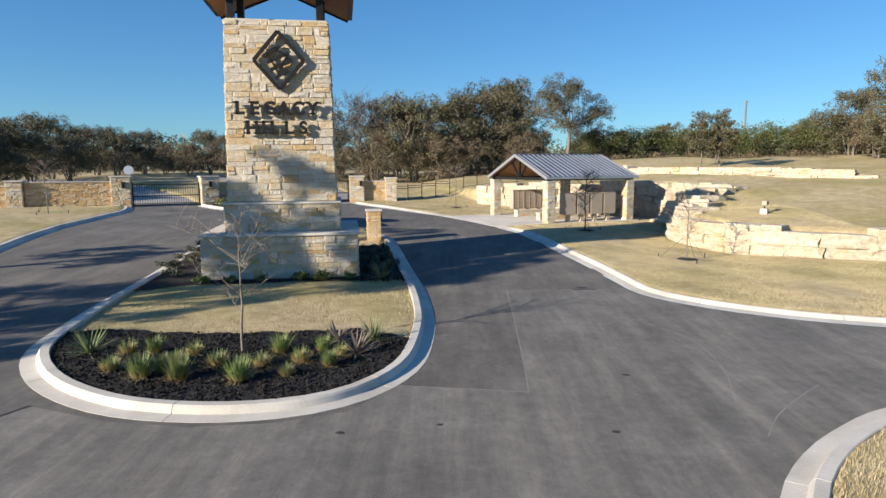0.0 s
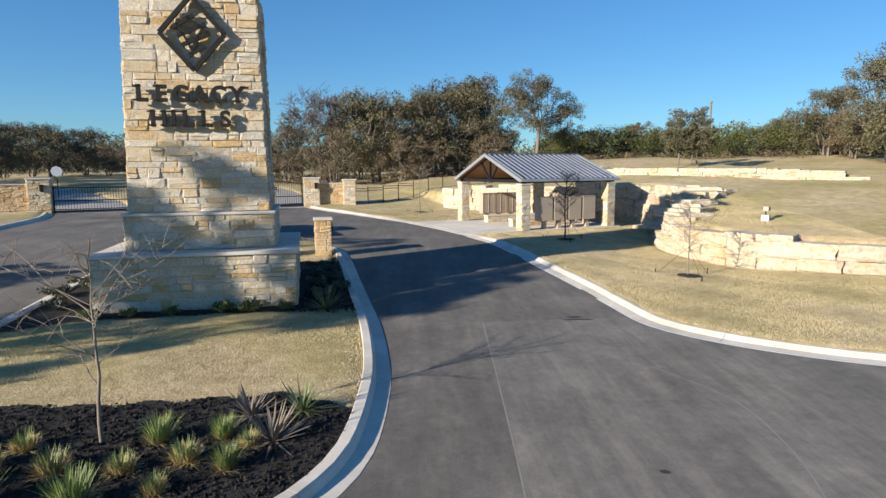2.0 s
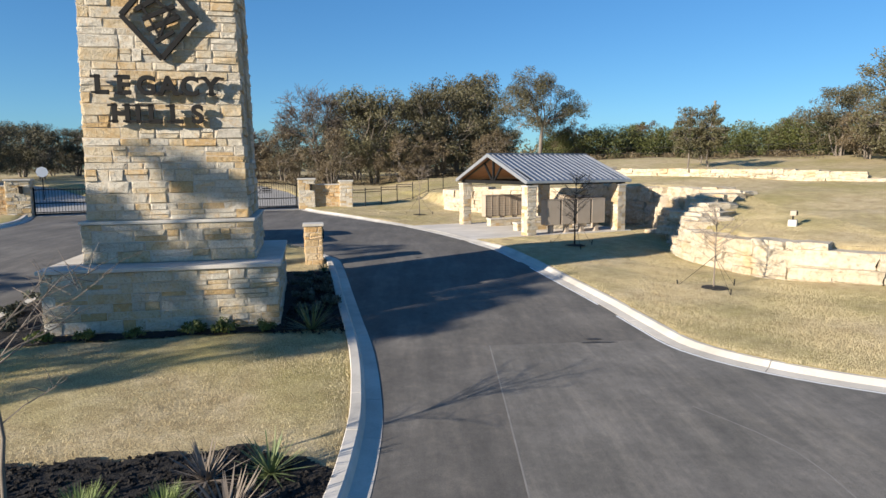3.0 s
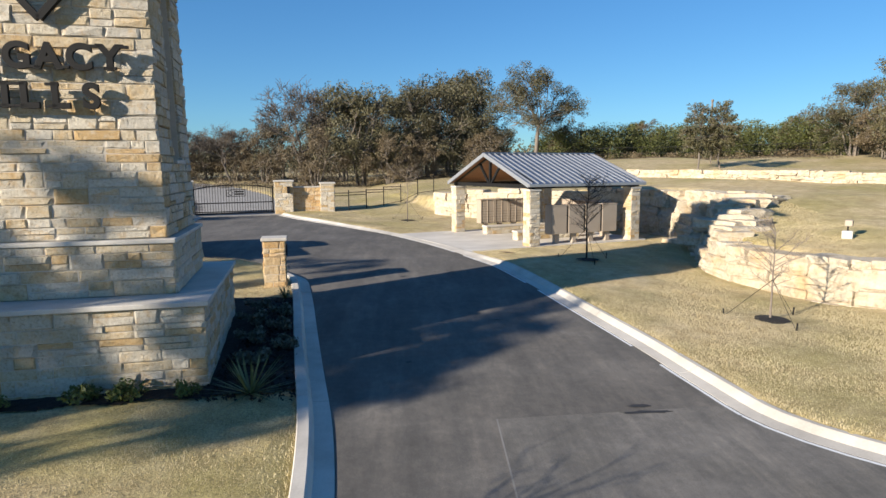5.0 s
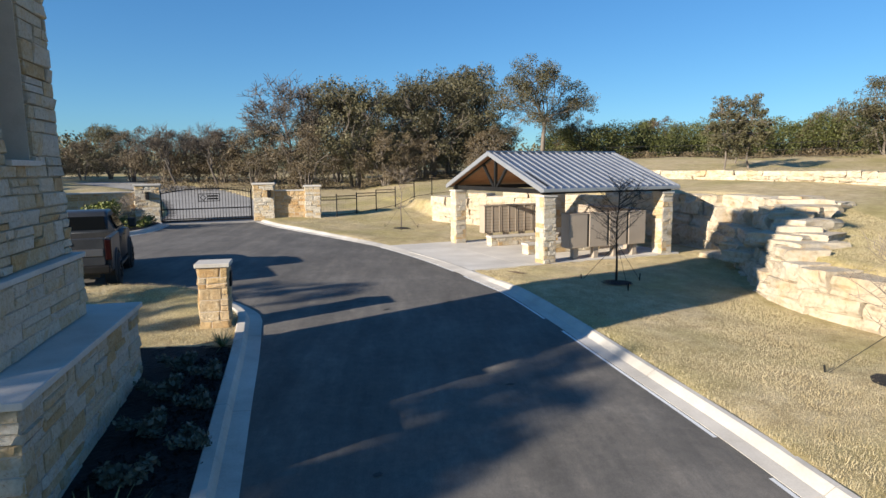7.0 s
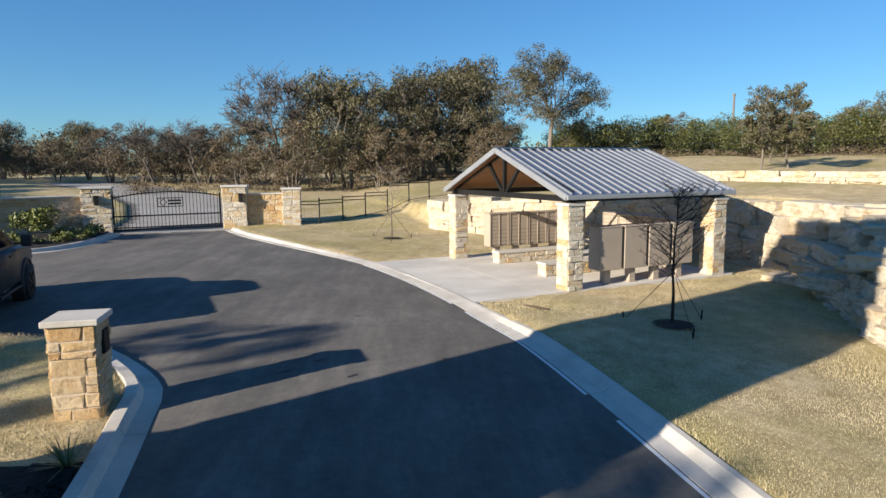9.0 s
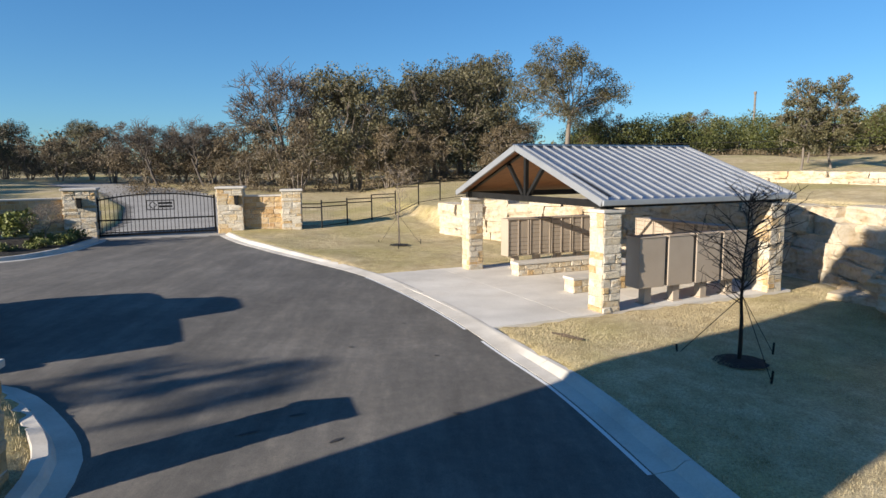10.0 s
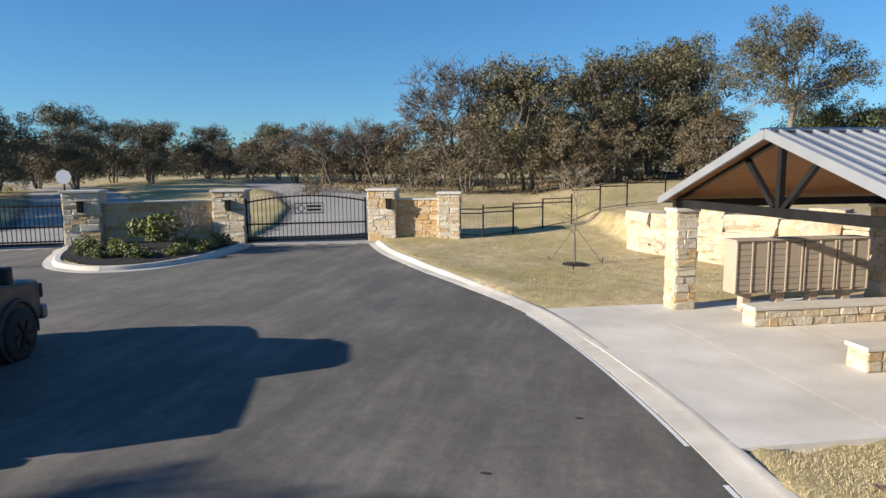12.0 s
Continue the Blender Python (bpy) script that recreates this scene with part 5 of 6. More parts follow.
# loose chips
ng = np.random.default_rng(21)
cx_ = np.concatenate([ng.uniform(-8, 0.2, 16000), ng.uniform(-2.2, 0.1, 6000)])
cy_ = np.concatenate([ng.uniform(9.6, 14, 16000), ng.uniform(19, 25, 6000)])
ok = (inside_dist(ISLAND, cx_, cy_) > 0.47) & ((cy_ < np.interp(cx_, (-8, -6.6, -5.5, -4, -2.6, -1.4, -0.5, 0.3), (13.4, 13.8, 13.6, 13.6, 13.8, 14.0, 13.5, 13.3))) | (cy_ > 18.9))
cx_, cy_ = cx_[ok], cy_[ok]
cz_ = ground_h(cx_, cy_) + 0.042
V, F = quad_leaves(np.stack([cx_, cy_, cz_], 1), np.full(len(cx_), 0.03), len(cx_), 0.055, ng)
tagged(raw("mulch_chips", V.tolist(), F.tolist(), M_MULCH), "loose black mulch chips", "mulch", kind="stuff")


# ---- planting ----
def blades(n, r, h0, h1, w, lean, rg_, curl=0.3):
    """n tapering leaves from a crown of radius r: vertices and faces."""
    V, F = [], []
    for _ in range(n):
        a, q = rg_.uniform(0, 6.283), r * math.sqrt(rg_.random())
        bx_, by_ = q * math.cos(a), q * math.sin(a)
        L = rg_.uniform(h0, h1)
        out = rg_.gauss(0, 1) * lean
        a2 = a + rg_.gauss(0, 0.6)
        dx, dy = math.cos(a2), math.sin(a2)
        k = len(V)
        sx, sy = -dy * w / 2, dx * w / 2
        pts = []
        ln = abs(out) + lean * 0.5
        for s, ww in ((0, 1.0), (0.5, 0.8), (0.8, 0.45), (1.0, 0.08)):
            up = L * (s * math.cos(ln) - curl * 0.3 * s * s * ln)
            of = L * (s * math.sin(ln) + curl * s * s * ln * 0.4)
            pts.append((bx_ + dx * of, by_ + dy * of, max(up, 0.01), ww))
        for x, y, z, ww in pts:
            V += [(x - sx * ww, y - sy * ww, z), (x + sx * ww, y + sy * ww, z)]
        for s in range(3):
            F.append((k + 2 * s, k + 2 * s + 1, k + 2 * s + 3, k + 2 * s + 2))
    return V, F


def grass_clump(name, seed, straw, green, hs, hg, m, label):
    rg_ = random.Random(seed)
    root = empty(name, m, label, "ornamental grass", "grasses in the island bed")
    V, F = blades(straw, 0.13, hs * 0.6, hs, 0.012, 0.55, rg_)
    raw("straw_base", V, F, M_STRAW, root)
    V, F = blades(green, 0.10, hg * 0.55, hg, 0.010, 0.30, rg_)
    raw("green_blades", V, F, M_BLADE, root)
    return root


def plant_at(x, y, s=1.0, t=0.0, lift=0.03):
    return Matrix.Translation((x, y, lawn_z(x, y) + lift)) @ Matrix.Rotation(t, 4, "Z") @ Matrix.Diagonal((s, s, s, 1))


GREEN = "feather grass clump with green blades over a straw base"
DRY = "feather grass clump cut low, mostly straw with few green blades"
G1 = grass_clump("feather_grass", 61, 260, 300, 0.22, 0.50, plant_at(-4.69, 11.02), GREEN)
G2 = grass_clump("feather_grass", 62, 300, 90, 0.22, 0.34, plant_at(-5.38, 11.36), DRY)
rg_ = random.Random(5)
for g, x, y, s in ((G1, -4.0, 10.95, 1.0), (G1, -2.98, 10.9, 0.95), (G2, -2.82, 11.65, 0.9), (G2, -2.26, 11.2, 0.85), (G2, -2.17, 11.9, 0.95), (G1, -1.62, 11.7, 0.7), (G2, -4.27, 12.25, 0.9), (G2, -3.62, 11.67, 1.05), (G1, -5.05, 12.3, 0.85), (G2, -5.54, 12.28, 1.0), (G2, -4.4, 11.8, 0.8), (G1, -2.68, 12.4, 0.85), (G1, -1.88, 12.5, 0.75), (G2, -1.5, 12.3, 0.9), (G1, -4.45, 11.3, 0.8)):
    copy_thing(g, plant_at(x, y, s * rg_.uniform(0.92, 1.1), rg_.uniform(0, 6)))


def yucca(name, seed, n, L, mt, m, label, cat="yucca"):
    rg_ = random.Random(seed)
    root = empty(name, m, label, cat, "spiky plants in the beds")
    V, F = blades(n, 0.05, L * 0.7, L, 0.035, 0.75, rg_, 0.1)
    raw("leaves", V, F, mt, root)
    return root


Yu = yucca("yucca", 71, 70, 0.75, M_YUCCA, plant_at(-1.45, 19.25), "spiky pale green yucca rosette in black mulch")
copy_thing(Yu, plant_at(-6.25, 12.25, 0.85, 1.0))
copy_thing(Yu, plant_at(-1.0, 13.35, 0.75, 2.2))
copy_thing(Yu, plant_at(-2.0, 25.15, 0.55, 0.4))
Ye = yucca("salvia_stems", 72, 55, 0.6, M_TWIG, plant_at(-1.22, 12.4), "dry grey-brown tussock of thin stems in black mulch", "shrub")
copy_thing(Ye, plant_at(-1.7, 13.2, 0.9, 1.2))


def shrub(name, seed, R, n, mt, size, m, label, group="low shrubs in the beds"):
    ng_ = np.random.default_rng(seed)
    root = empty(name, m, label, "shrub", group)
    k = 9
    cs = ng_.normal(size=(k, 3)) * np.array((0.45, 0.45, 0.18)) * R + np.array((0, 0, 0.45 * R))
    V, F = quad_leaves(cs, np.full(k, 0.42 * R), n, size, ng_)
    V[:, 2] = np.maximum(V[:, 2], 0.01)
    raw("foliage", V.tolist(), F.tolist(), mt, root)
    bm = bmesh.new()
    for c_ in cs:
        limb(bm, [Vector((0, 0, -0.05)), Vector(c_) * 0.6, Vector(c_)], 0.012, 0.004, 4)
    part("branchwork", bm, M_TWIG, root)
    return root


SH1 = shrub("low_shrub", 81, 0.26, 500, M_SHRUB, 0.06, plant_at(-3.85, 19.0), "small rounded yellow-green shrub in black mulch")
for x, y, s in ((-3.2, 19.12, 1.0), (-2.4, 19.25, 0.8), (-4.9, 18.75, 0.7), (-5.8, 18.6, 0.8), (-6.6, 18.45, 0.9)):
    copy_thing(SH1, plant_at(x, y, s, x))
SH2 = shrub("grey_shrub", 82, 0.25, 600, M_DARKSHRUB, 0.07, plant_at(-1.75, 20.6), "rounded grey-green shrub in shaded black mulch")
for x, y, s in ((-1.3, 21.4, 1.0), (-1.95, 21.8, 1.1), (-1.6, 22.6, 1.0), (-2.2, 23.0, 1.1), (-1.75, 23.7, 1.0), (-2.35, 24.1, 1.0), (-8.3, 20.4, 1.2), (-8.2, 21.6, 1.3), (-8.4, 23.0, 1.3), (-8.6, 24.3, 1.2), (-7.7, 19.3, 1.1)):
    copy_thing(SH2, plant_at(x, y, s, x))
# the little gate island
SH3 = shrub("gate_shrub", 83, 0.95, 1500, M_SHRUB, 0.13, plant_at(-12.35, 43.2, 1.0, 0, 0.35), "leafy yellow-green shrub beside the stone wall", "shrubs on the gate island")
SH4 = shrub("gate_shrub", 84, 0.36, 900, M_SHRUB, 0.06, plant_at(-11.9, 41.6), "low yellow-green mounded shrub in black mulch", "shrubs on the gate island")
for x, y, s in ((-13.0, 41.3, 0.9), (-13.9, 41.7, 1.0), (-12.6, 41.9, 1.2), (-11.2, 42.5, 1.1), (-10.95, 43.6, 1.2), (-11.3, 44.8, 1.4), (-11.9, 43.9, 1.3), (-14.6, 42.6, 1.3), (-13.6, 42.9, 1.2)):
    copy_thing(SH4, plant_at(x, y, s, x))
bare_tree("bare_shrub", 85, 2.6, "leafless reddish-brown shrub beside the stone wall", 0.75, 0.012, 5, "shrub", "shrubs on the gate island", M_TWIG, plant_at(-11.4, 43.4))


# ---- young staked trees ----
def sapling(seed, x, y, H, label, mulch=True, stakes=True, spread=0.36, depth=3, thick=0.012, mat_=None):
    z = lawn_z(x, y)
    root = empty("sapling", Matrix.Translation((x, y, z)), label, "young tree", "young staked trees")
    rr = random.Random(seed)
    bm, tw = bmesh.new(), bmesh.new()
    spine = [Vector((0, 0, -0.1))]
    for k in range(1, 9):
        spine.append(Vector((rr.uniform(-0.03, 0.03) * k / 3, rr.uniform(-0.03, 0.03) * k / 3, H * k / 8)))
    limb(bm, spine, thick * H, 0.006, 8)
    for k in range(depth * 9):
        f = rr.uniform(0.30, 0.97)
        i = min(int(f * 8), 7)
        p = spine[i].lerp(spine[i + 1], f * 8 - i)
        a = rr.uniform(0, 6.283)
        L = spread * H * (0.45 + 0.75 * math.sin(math.pi * (1 - f) / 0.85)) * rr.uniform(0.5, 1.0)
        q = p + Vector((math.cos(a), math.sin(a), rr.uniform(0.25, 0.9))) * L
        pts = bent(p, q, rr, 3, 0.12)
        limb(tw, pts, 0.010, 0.004, 4)
        for j in range(6):
            b0 = pts[1].lerp(pts[3], rr.random())
            e = b0 + Vector((rr.uniform(-1, 1), rr.uniform(-1, 1), rr.uniform(0.0, 1))) * L * 0.42
            limb(tw, [b0, b0.lerp(e, 0.5) + Vector((0, 0, 0.03 * L)), e], 0.005, 0.002, 3)
    part("trunk", bm, mat_ or M_TWIG, root, smooth=True)
    part("crown", tw, mat_ or M_TWIG, root, "bare thin branches")
    if mulch:
        V, F = [(0, 0, 0.06)], []
        n_ = 22
        rr = random.Random(seed)
        for k in range(n_):
            a = 2 * math.pi * k / n_
            r = 0.42 * rr.uniform(0.9, 1.08)
            V.append((r * math.cos(a), r * math.sin(a), 0.015))
        F = [(0, 1 + k, 1 + (k + 1) % n_) for k in range(n_)]
        ring = raw("mulch_ring", V, F, M_MULCH, root, True)
        ring["label"] = "ring of black mulch"
    if stakes:
        for k in range(3):
            a = 0.5 + k * 2.1
            q = (0.95 * math.cos(a), 0.95 * math.sin(a), 0.0)
            part("guy_wire", tube(bmesh.new(), (0, 0, H * 0.40), q, 0.007, seg=4), M_IRON, root)
            part("stake", tube(bmesh.new(), (q[0], q[1], -0.1), (q[0] * 1.03, q[1] * 1.03, 0.17), 0.018, seg=6), M_IRON, root)
    return root


sapling(91, -3.40, 12.40, 2.5, "bare young tree with pale slim trunk in the island bed", False, False, 0.42, 2)
sapling(92, 9.20, 23.10, 2.3, "bare young tree with guy wires on the lawn")
sapling(93, 7.15, 30.40, 2.75, "dark bare young tree, densely twigged, with guy wires", True, True, 0.32, 6, 0.014, M_STEEL)
sapling(94, 1.19, 45.03, 2.9, "pale bare young tree with guy wires near the fence")
sapling(95, -21.6, 35.0, 2.8, "bare young tree on the far lawn", False)


# ---- stone bollard with the entry keypad ----
def call_post():
    m = Matrix.Translation((-2.52, 26.62, lawn_z(-2.52, 26.62) - 0.03)) @ Matrix.Rotation(radians(9.5), 4, "Z") @ Matrix.Diagonal((0.9, 0.9, 1.02, 1))
    root = empty("entry_post", m, "waist-high stone entry post with a limestone cap", "pillar")
    core = part("core", bx(-0.28, 0.28, -0.28, 0.28, 0, 1.22), M_MORTAR, root)
    for k, (o, al) in enumerate((((-0.31, -0.28), (1, 0, 0)), ((0.28, -0.31), (0, 1, 0)), ((0.31, 0.28), (-1, 0, 0)), ((-0.28, 0.31), (0, -1, 0)))):
        lay(core, face_at((o[0], o[1], 0), al), 0.62, 1.22, 400 + k, depth=0.05, stones=TAN, lo=0.12, hi=0.24, wmin=0.16, wmax=0.5)
    part("cap", bx(-0.37, 0.37, -0.37, 0.37, 1.22, 1.30, 0.012), M_CAP, root, "pale limestone cap")
    part("keypad", bx(0.32, 0.37, -0.12, 0.12, 0.80, 1.10, 0.01), M_IRON, root, "black entry keypad")
    return root


call_post()


# ---- gate piers, walls, gates ----
def pier(x, y, w, h, turn, seed, lantern=None, group="gate piers"):
    m = Matrix.Translation((x, y, lawn_z(x, y) - 0.15)) @ Matrix.Rotation(radians(turn), 4, "Z")
    root = empty("gate_pier", m, "square buff limestone gate pier with a flat cap", "pillar", group)
    a = w / 2
    core = part("core", bx(-a + 0.04, a - 0.04, -a + 0.04, a - 0.04, 0, h), M_MORTAR, root)
    for k, (o, al) in enumerate((((-a, -a + 0.04), (1, 0, 0)), ((a - 0.04, -a), (0, 1, 0)), ((a, a - 0.04), (-1, 0, 0)), ((-a + 0.04, a), (0, -1, 0)))):
        lay(core, face_at((o[0], o[1], 0), al), w, h, seed + k, depth=0.055, lo=0.14, hi=0.28, wmin=0.2, wmax=0.6)
    part("cap", bx(-a - 0.07, a + 0.07, -a - 0.07, a + 0.07, h, h + 0.09, 0.015), M_CAP, root, "pale limestone cap")
    if lantern is not None:
        ln = new("lantern")
        ln.parent = root
        ln.matrix_local = Matrix.Translation((lantern, -a - 0.02, h - 0.72))
        part("back_plate", bx(-0.06, 0.06, 0.0, 0.03, 0.0, 0.42), M_IRON, ln)
        part("cage", bx(-0.085, 0.085, -0.17, 0.0, 0.04, 0.38, 0.01), M_IRON, ln, "black metal lantern")
        part("lantern_top", bx(-0.11, 0.11, -0.2, 0.0, 0.38, 0.43, 0.01), M_IRON, ln)
    return root


pier(-6.42, 48.95, 1.08, 1.98, 9, 500, 0.28)
pier(-3.82, 49.35, 0.85, 1.85, 9, 510)
pier(-11.85, 46.75, 1.15, 1.98, 20, 520, 0.0)
pier(-16.05, 44.05, 1.15, 2.0, 30, 530, 0.0)
pier(-20.95, 41.75, 1.15, 2.0, 22, 540, 0.15)
pier(-26.3, 39.3, 0.9, 1.7, 22, 550)


def stone_wall(name, a, b_, h, seed, label, thick=0.4):
    a, b_ = Vector(a), Vector(b_)
    d = b_ - a
    z = min(lawn_z(*a), lawn_z(*b_)) - 0.15
    m = Matrix.Translation((a.x, a.y, z)) @ Matrix.Rotation(math.atan2(d.y, d.x), 4, "Z")
    root = empty(name, m, label, "wall", kind="structure")
    L = d.length
    core = part("core", bx(0, L, -thick / 2 + 0.04, thick / 2 - 0.04, 0, h), M_MORTAR, root)
    lay(core, face_at((0, -thick / 2 + 0.04, 0), (1, 0, 0)), L, h, seed, stones=TAN, lo=0.12, hi=0.26, wmin=0.2, wmax=0.6)
    lay_joined("stonework_back", core, face_at((L, thick / 2 - 0.04, 0), (-1, 0, 0)), L, h, seed + 1)
    part("coping", bx(-0.0, L, -thick / 2 - 0.05, thick / 2 + 0.05, h, h + 0.07, 0.012), M_CAP, root, "pale limestone coping")
    return root


stone_wall("wall_gate_right", (-5.88, 49.05), (-4.23, 49.3), 1.62, 560, "buff limestone wall between two gate piers")
stone_wall("wall_middle", (-15.55, 44.35), (-12.4, 46.5), 1.62, 570, "buff limestone wall between the two gates")
stone_wall("wall_left", (-25.85, 39.5), (-21.5, 41.5), 1.68, 580, "buff limestone wall beside the gate")
stone_wall("wall_left_low", (-29.5, 38.0), (-26.75, 39.1), 1.4, 590, "lower buff limestone wall")


def gate(name, a, b_, h, arch, n, plaque, label):
    a, b_ = Vector(a), Vector(b_)
    d = b_ - a
    z = (road_z(*a) + road_z(*b_)) / 2 + 0.05
    m = Matrix.Translation((a.x, a.y, z)) @ Matrix.Rotation(math.atan2(d.y, d.x), 4, "Z")
    root = empty(name, m, label, "gate", "iron entrance gates")
    L = d.length
    def top(x):
        return h + arch * (1 - (2 * x / L - 1) ** 2)
    for zz, t_ in ((0.06, 0.09), (0.16, 0.05), (0.68, 0.06)):
        part("rail", bx(0.03, L - 0.03, -0.03, 0.03, zz - t_ / 2, zz + t_ / 2), M_IRON, root)
    for x in (0.04, L - 0.04):
        part("stile", bx(x - 0.04, x + 0.04, -0.04, 0.04, 0.0, h + 0.02), M_IRON, root)
    bm = bmesh.new()
    limb(bm, [(L * k / 16, 0, top(L * k / 16) - 0.12) for k in range(17)], 0.03, 0.03, 6)
    part("arched_rail", bm, M_IRON, root)
    for k in range(1, n):
        x = L * k / n
        part("picket", bx(x - 0.011, x + 0.011, -0.011, 0.011, 0.05, top(x)), M_IRON, root)
    if plaque:
        c_ = L * 0.52
        pq = new("plaque")
        pq.parent = root
        pq.matrix_local = Matrix.Translation((c_, -0.03, 1.05))
        for x0, x1, z0, z1 in ((-0.55, 0.55, 0, 0.035), (-0.55, 0.55, 0.385, 0.42), (-0.55, -0.515, 0.03, 0.39), (0.515, 0.55, 0.03, 0.39)):
            part("plaque_bar", bx(x0, x1, -0.02, 0.02, z0, z1), M_IRON, pq)
        for p, q in (((-0.45, 0.21), (-0.3, 0.36)), ((-0.3, 0.36), (-0.15, 0.21)), ((-0.15, 0.21), (-0.3, 0.06)), ((-0.3, 0.06), (-0.45, 0.21))):
            part("diamond_bar", bar(bmesh.new(), (p[0], 0, p[1]), (q[0], 0, q[1]), 0.03, 0.03), M_IRON, pq)
        for z0 in (0.24, 0.10):
            part("lettering_bar", bx(-0.08, 0.46, -0.01, 0.01, z0, z0 + 0.085), M_IRON, pq)
    return root


gate("gate_right", (-11.2, 46.62), (-7.0, 48.5), 1.62, 0.24, 30, True, "arched black iron gate with thin pickets and a plaque")
gate("gate_left", (-20.35, 41.9), (-16.6, 43.75), 1.55, 0.0, 28, False, "black iron picket gate between stone piers")


# ---- stepped pipe fence climbing the bank ----
def pipe_fence(pts, label, name="pipe_fence", rails=(1.15, 0.98), hp=1.28):
    root = empty(name, Matrix(), label, "fence", kind="structure")
    for k, (x, y) in enumerate(pts):
        z = lawn_z(x, y)
        zt = max(z, lawn_z(*pts[k - 1]) if k else z)
        part("fence_post", tube(bmesh.new(), (x, y, z - 0.2), (x, y, zt + hp), 0.035, seg=8), M_IRON, root)
        if k:
            x0, y0 = pts[k - 1]
            zz = max(z, lawn_z(x0, y0))
            for r_ in rails:
                part("fence_rail", bar(bmesh.new(), (x0, y0, zz + r_ - 0.04), (x, y, zz + r_ - 0.04), 0.045, 0.045), M_IRON, root)
            part("fence_rail", bar(bmesh.new(), (x0, y0, lawn_z(x0, y0) + 0.10), (x, y, z + 0.10), 0.03, 0.03), M_IRON, root)
            bm = bmesh.new()
            L = math.hypot(x - x0, y - y0)
            n_ = int(L / 0.16)
            for j in range(1, n_):
                f = j / n_
                xx, yy = x0 + (x - x0) * f, y0 + (y - y0) * f
                tube(bm, (xx, yy, lawn_z(xx, yy) + 0.05), (xx, yy, zz + 1.1), 0.003, seg=3, caps=False)
            part("wire_mesh", bm, M_IRON, root)
    return root


pipe_fence([(-3.4, 49.4), (-2.5, 49.5), (-1.45, 50.6), (-0.35, 51.7), (0.8, 52.8), (2.0, 53.9), (3.2, 55.0), (5.0, 56.4), (7.0, 57.8), (9.2, 59.0)], "dark pipe fence in stepped panels climbing the bank")
FAR = [from_bearing(px, 66) for px in range(960, 1561, 60)]
pipe_fence(FAR, "dark wire fence on the crest of the bank", "far_fence", (1.2, 0.6))
pipe_fence([(-29.8, 37.8), (-30.5, 35), (-31, 32), (-31.5, 29), (-32, 26)], "dark wire fence beside the drive", "left_fence", (1.2, 0.6))


# ---- signs, pole, floodlight ----
def round_sign():
    x, y = -26.5, 53.6
    z = lawn_z(x, y)
    zp = 2.99 - z
    root = empty("road_sign", Matrix.Translation((x, y, z)) @ Matrix.Rotation(radians(27), 4, "Z"), "back of a pale octagonal road sign on a post", "road sign")
    part("post", bx(-0.035, 0.035, -0.03, 0.03, -0.2, zp + 0.3), M_IRON, root)
    bm = bmesh.new()
    tube(bm, (0, -0.05, zp), (0, -0.03, zp), 0.40, seg=8)
    part("plate", bm, varied("bare_sign_metal", [(0.2, (0.74, 0.75, 0.76)), (0.8, (0.82, 0.82, 0.82))], 3, 0.5), root, "pale eight-sided plate")
    return root


round_sign()


def utility_pole():
    x, y = 61.0, 128.0
    z = lawn_z(x, y)
    root = empty("utility_pole", Matrix.Translation((x, y, z)), "dark wooden utility pole above the far trees", "pole")
    part("pole", tube(bmesh.new(), (0, 0, -0.5), (0, 0, 15.6 - z), 0.22, 0.17, 10), M_BARK, root)
    part("pole_top", tube(bmesh.new(), (0, 0, 15.6 - z), (0, 0, 16.0 - z), 0.26, 0.26, 8), M_BARK, root)
    return root


utility_pole()


def floodlight():
    x, y = 14.1, 27.35
    root = empty("floodlight", Matrix.Translation((x, y, lawn_z(x, y) - 0.02)) @ Matrix.Rotation(radians(50), 4, "Z"), "small floodlight on a stone block in the grass", "garden light")
    part("stone_base", bx(-0.14, 0.14, -0.14, 0.14, 0, 0.24, 0.02), M_CAP, root, "buff stone block")
    part("stem", tube(bmesh.new(), (0, 0, 0.24), (0, 0, 0.4), 0.025, seg=8), M_IRON, root)
    part("lamp_head", bx(-0.15, 0.15, -0.12, 0.08, 0.38, 0.56, 0.02), M_BOX, root, "taupe metal lamp head")
    part("lens", bx(-0.12, 0.12, -0.128, -0.12, 0.41, 0.53), M_IRON, root)
    return root


floodlight()


# ---- the pickup ----
M_PAINT, nt, b = mat("dark_metallic_paint", 0.38, 0.2, (0.020, 0.022, 0.025))
b.inputs["Coat Weight"].default_value, b.inputs["Coat Roughness"].default_value = 0.15, 0.10
b.inputs["Specular IOR Level"].default_value = 0.3
dirt = noise_tex(nt, coords(nt), 2.0, 5, 0.65)
nt.links.new(ramp(nt, dirt, [(0.3, (0.030, 0.033, 0.038)), (0.7, (0.052, 0.055, 0.060))]), b.inputs["Base Color"])
M_GLASS, nt, b = mat("tinted_glass", 0.05, 0.0, (0.006, 0.007, 0.008))
b.inputs["Specular IOR Level"].default_value = 0.18
M_RUBBER = varied("tyre_rubber", [(0.2, (0.012, 0.012, 0.012)), (0.8, (0.03, 0.029, 0.028))], 6, 0.85)
M_CHROME, nt, b = mat("dull_chrome", 0.35, 0.8, (0.22, 0.22, 0.23))
M_RED, nt, b = mat("dark_red_lens", 0.15, 0.0, (0.016, 0.003, 0.003))
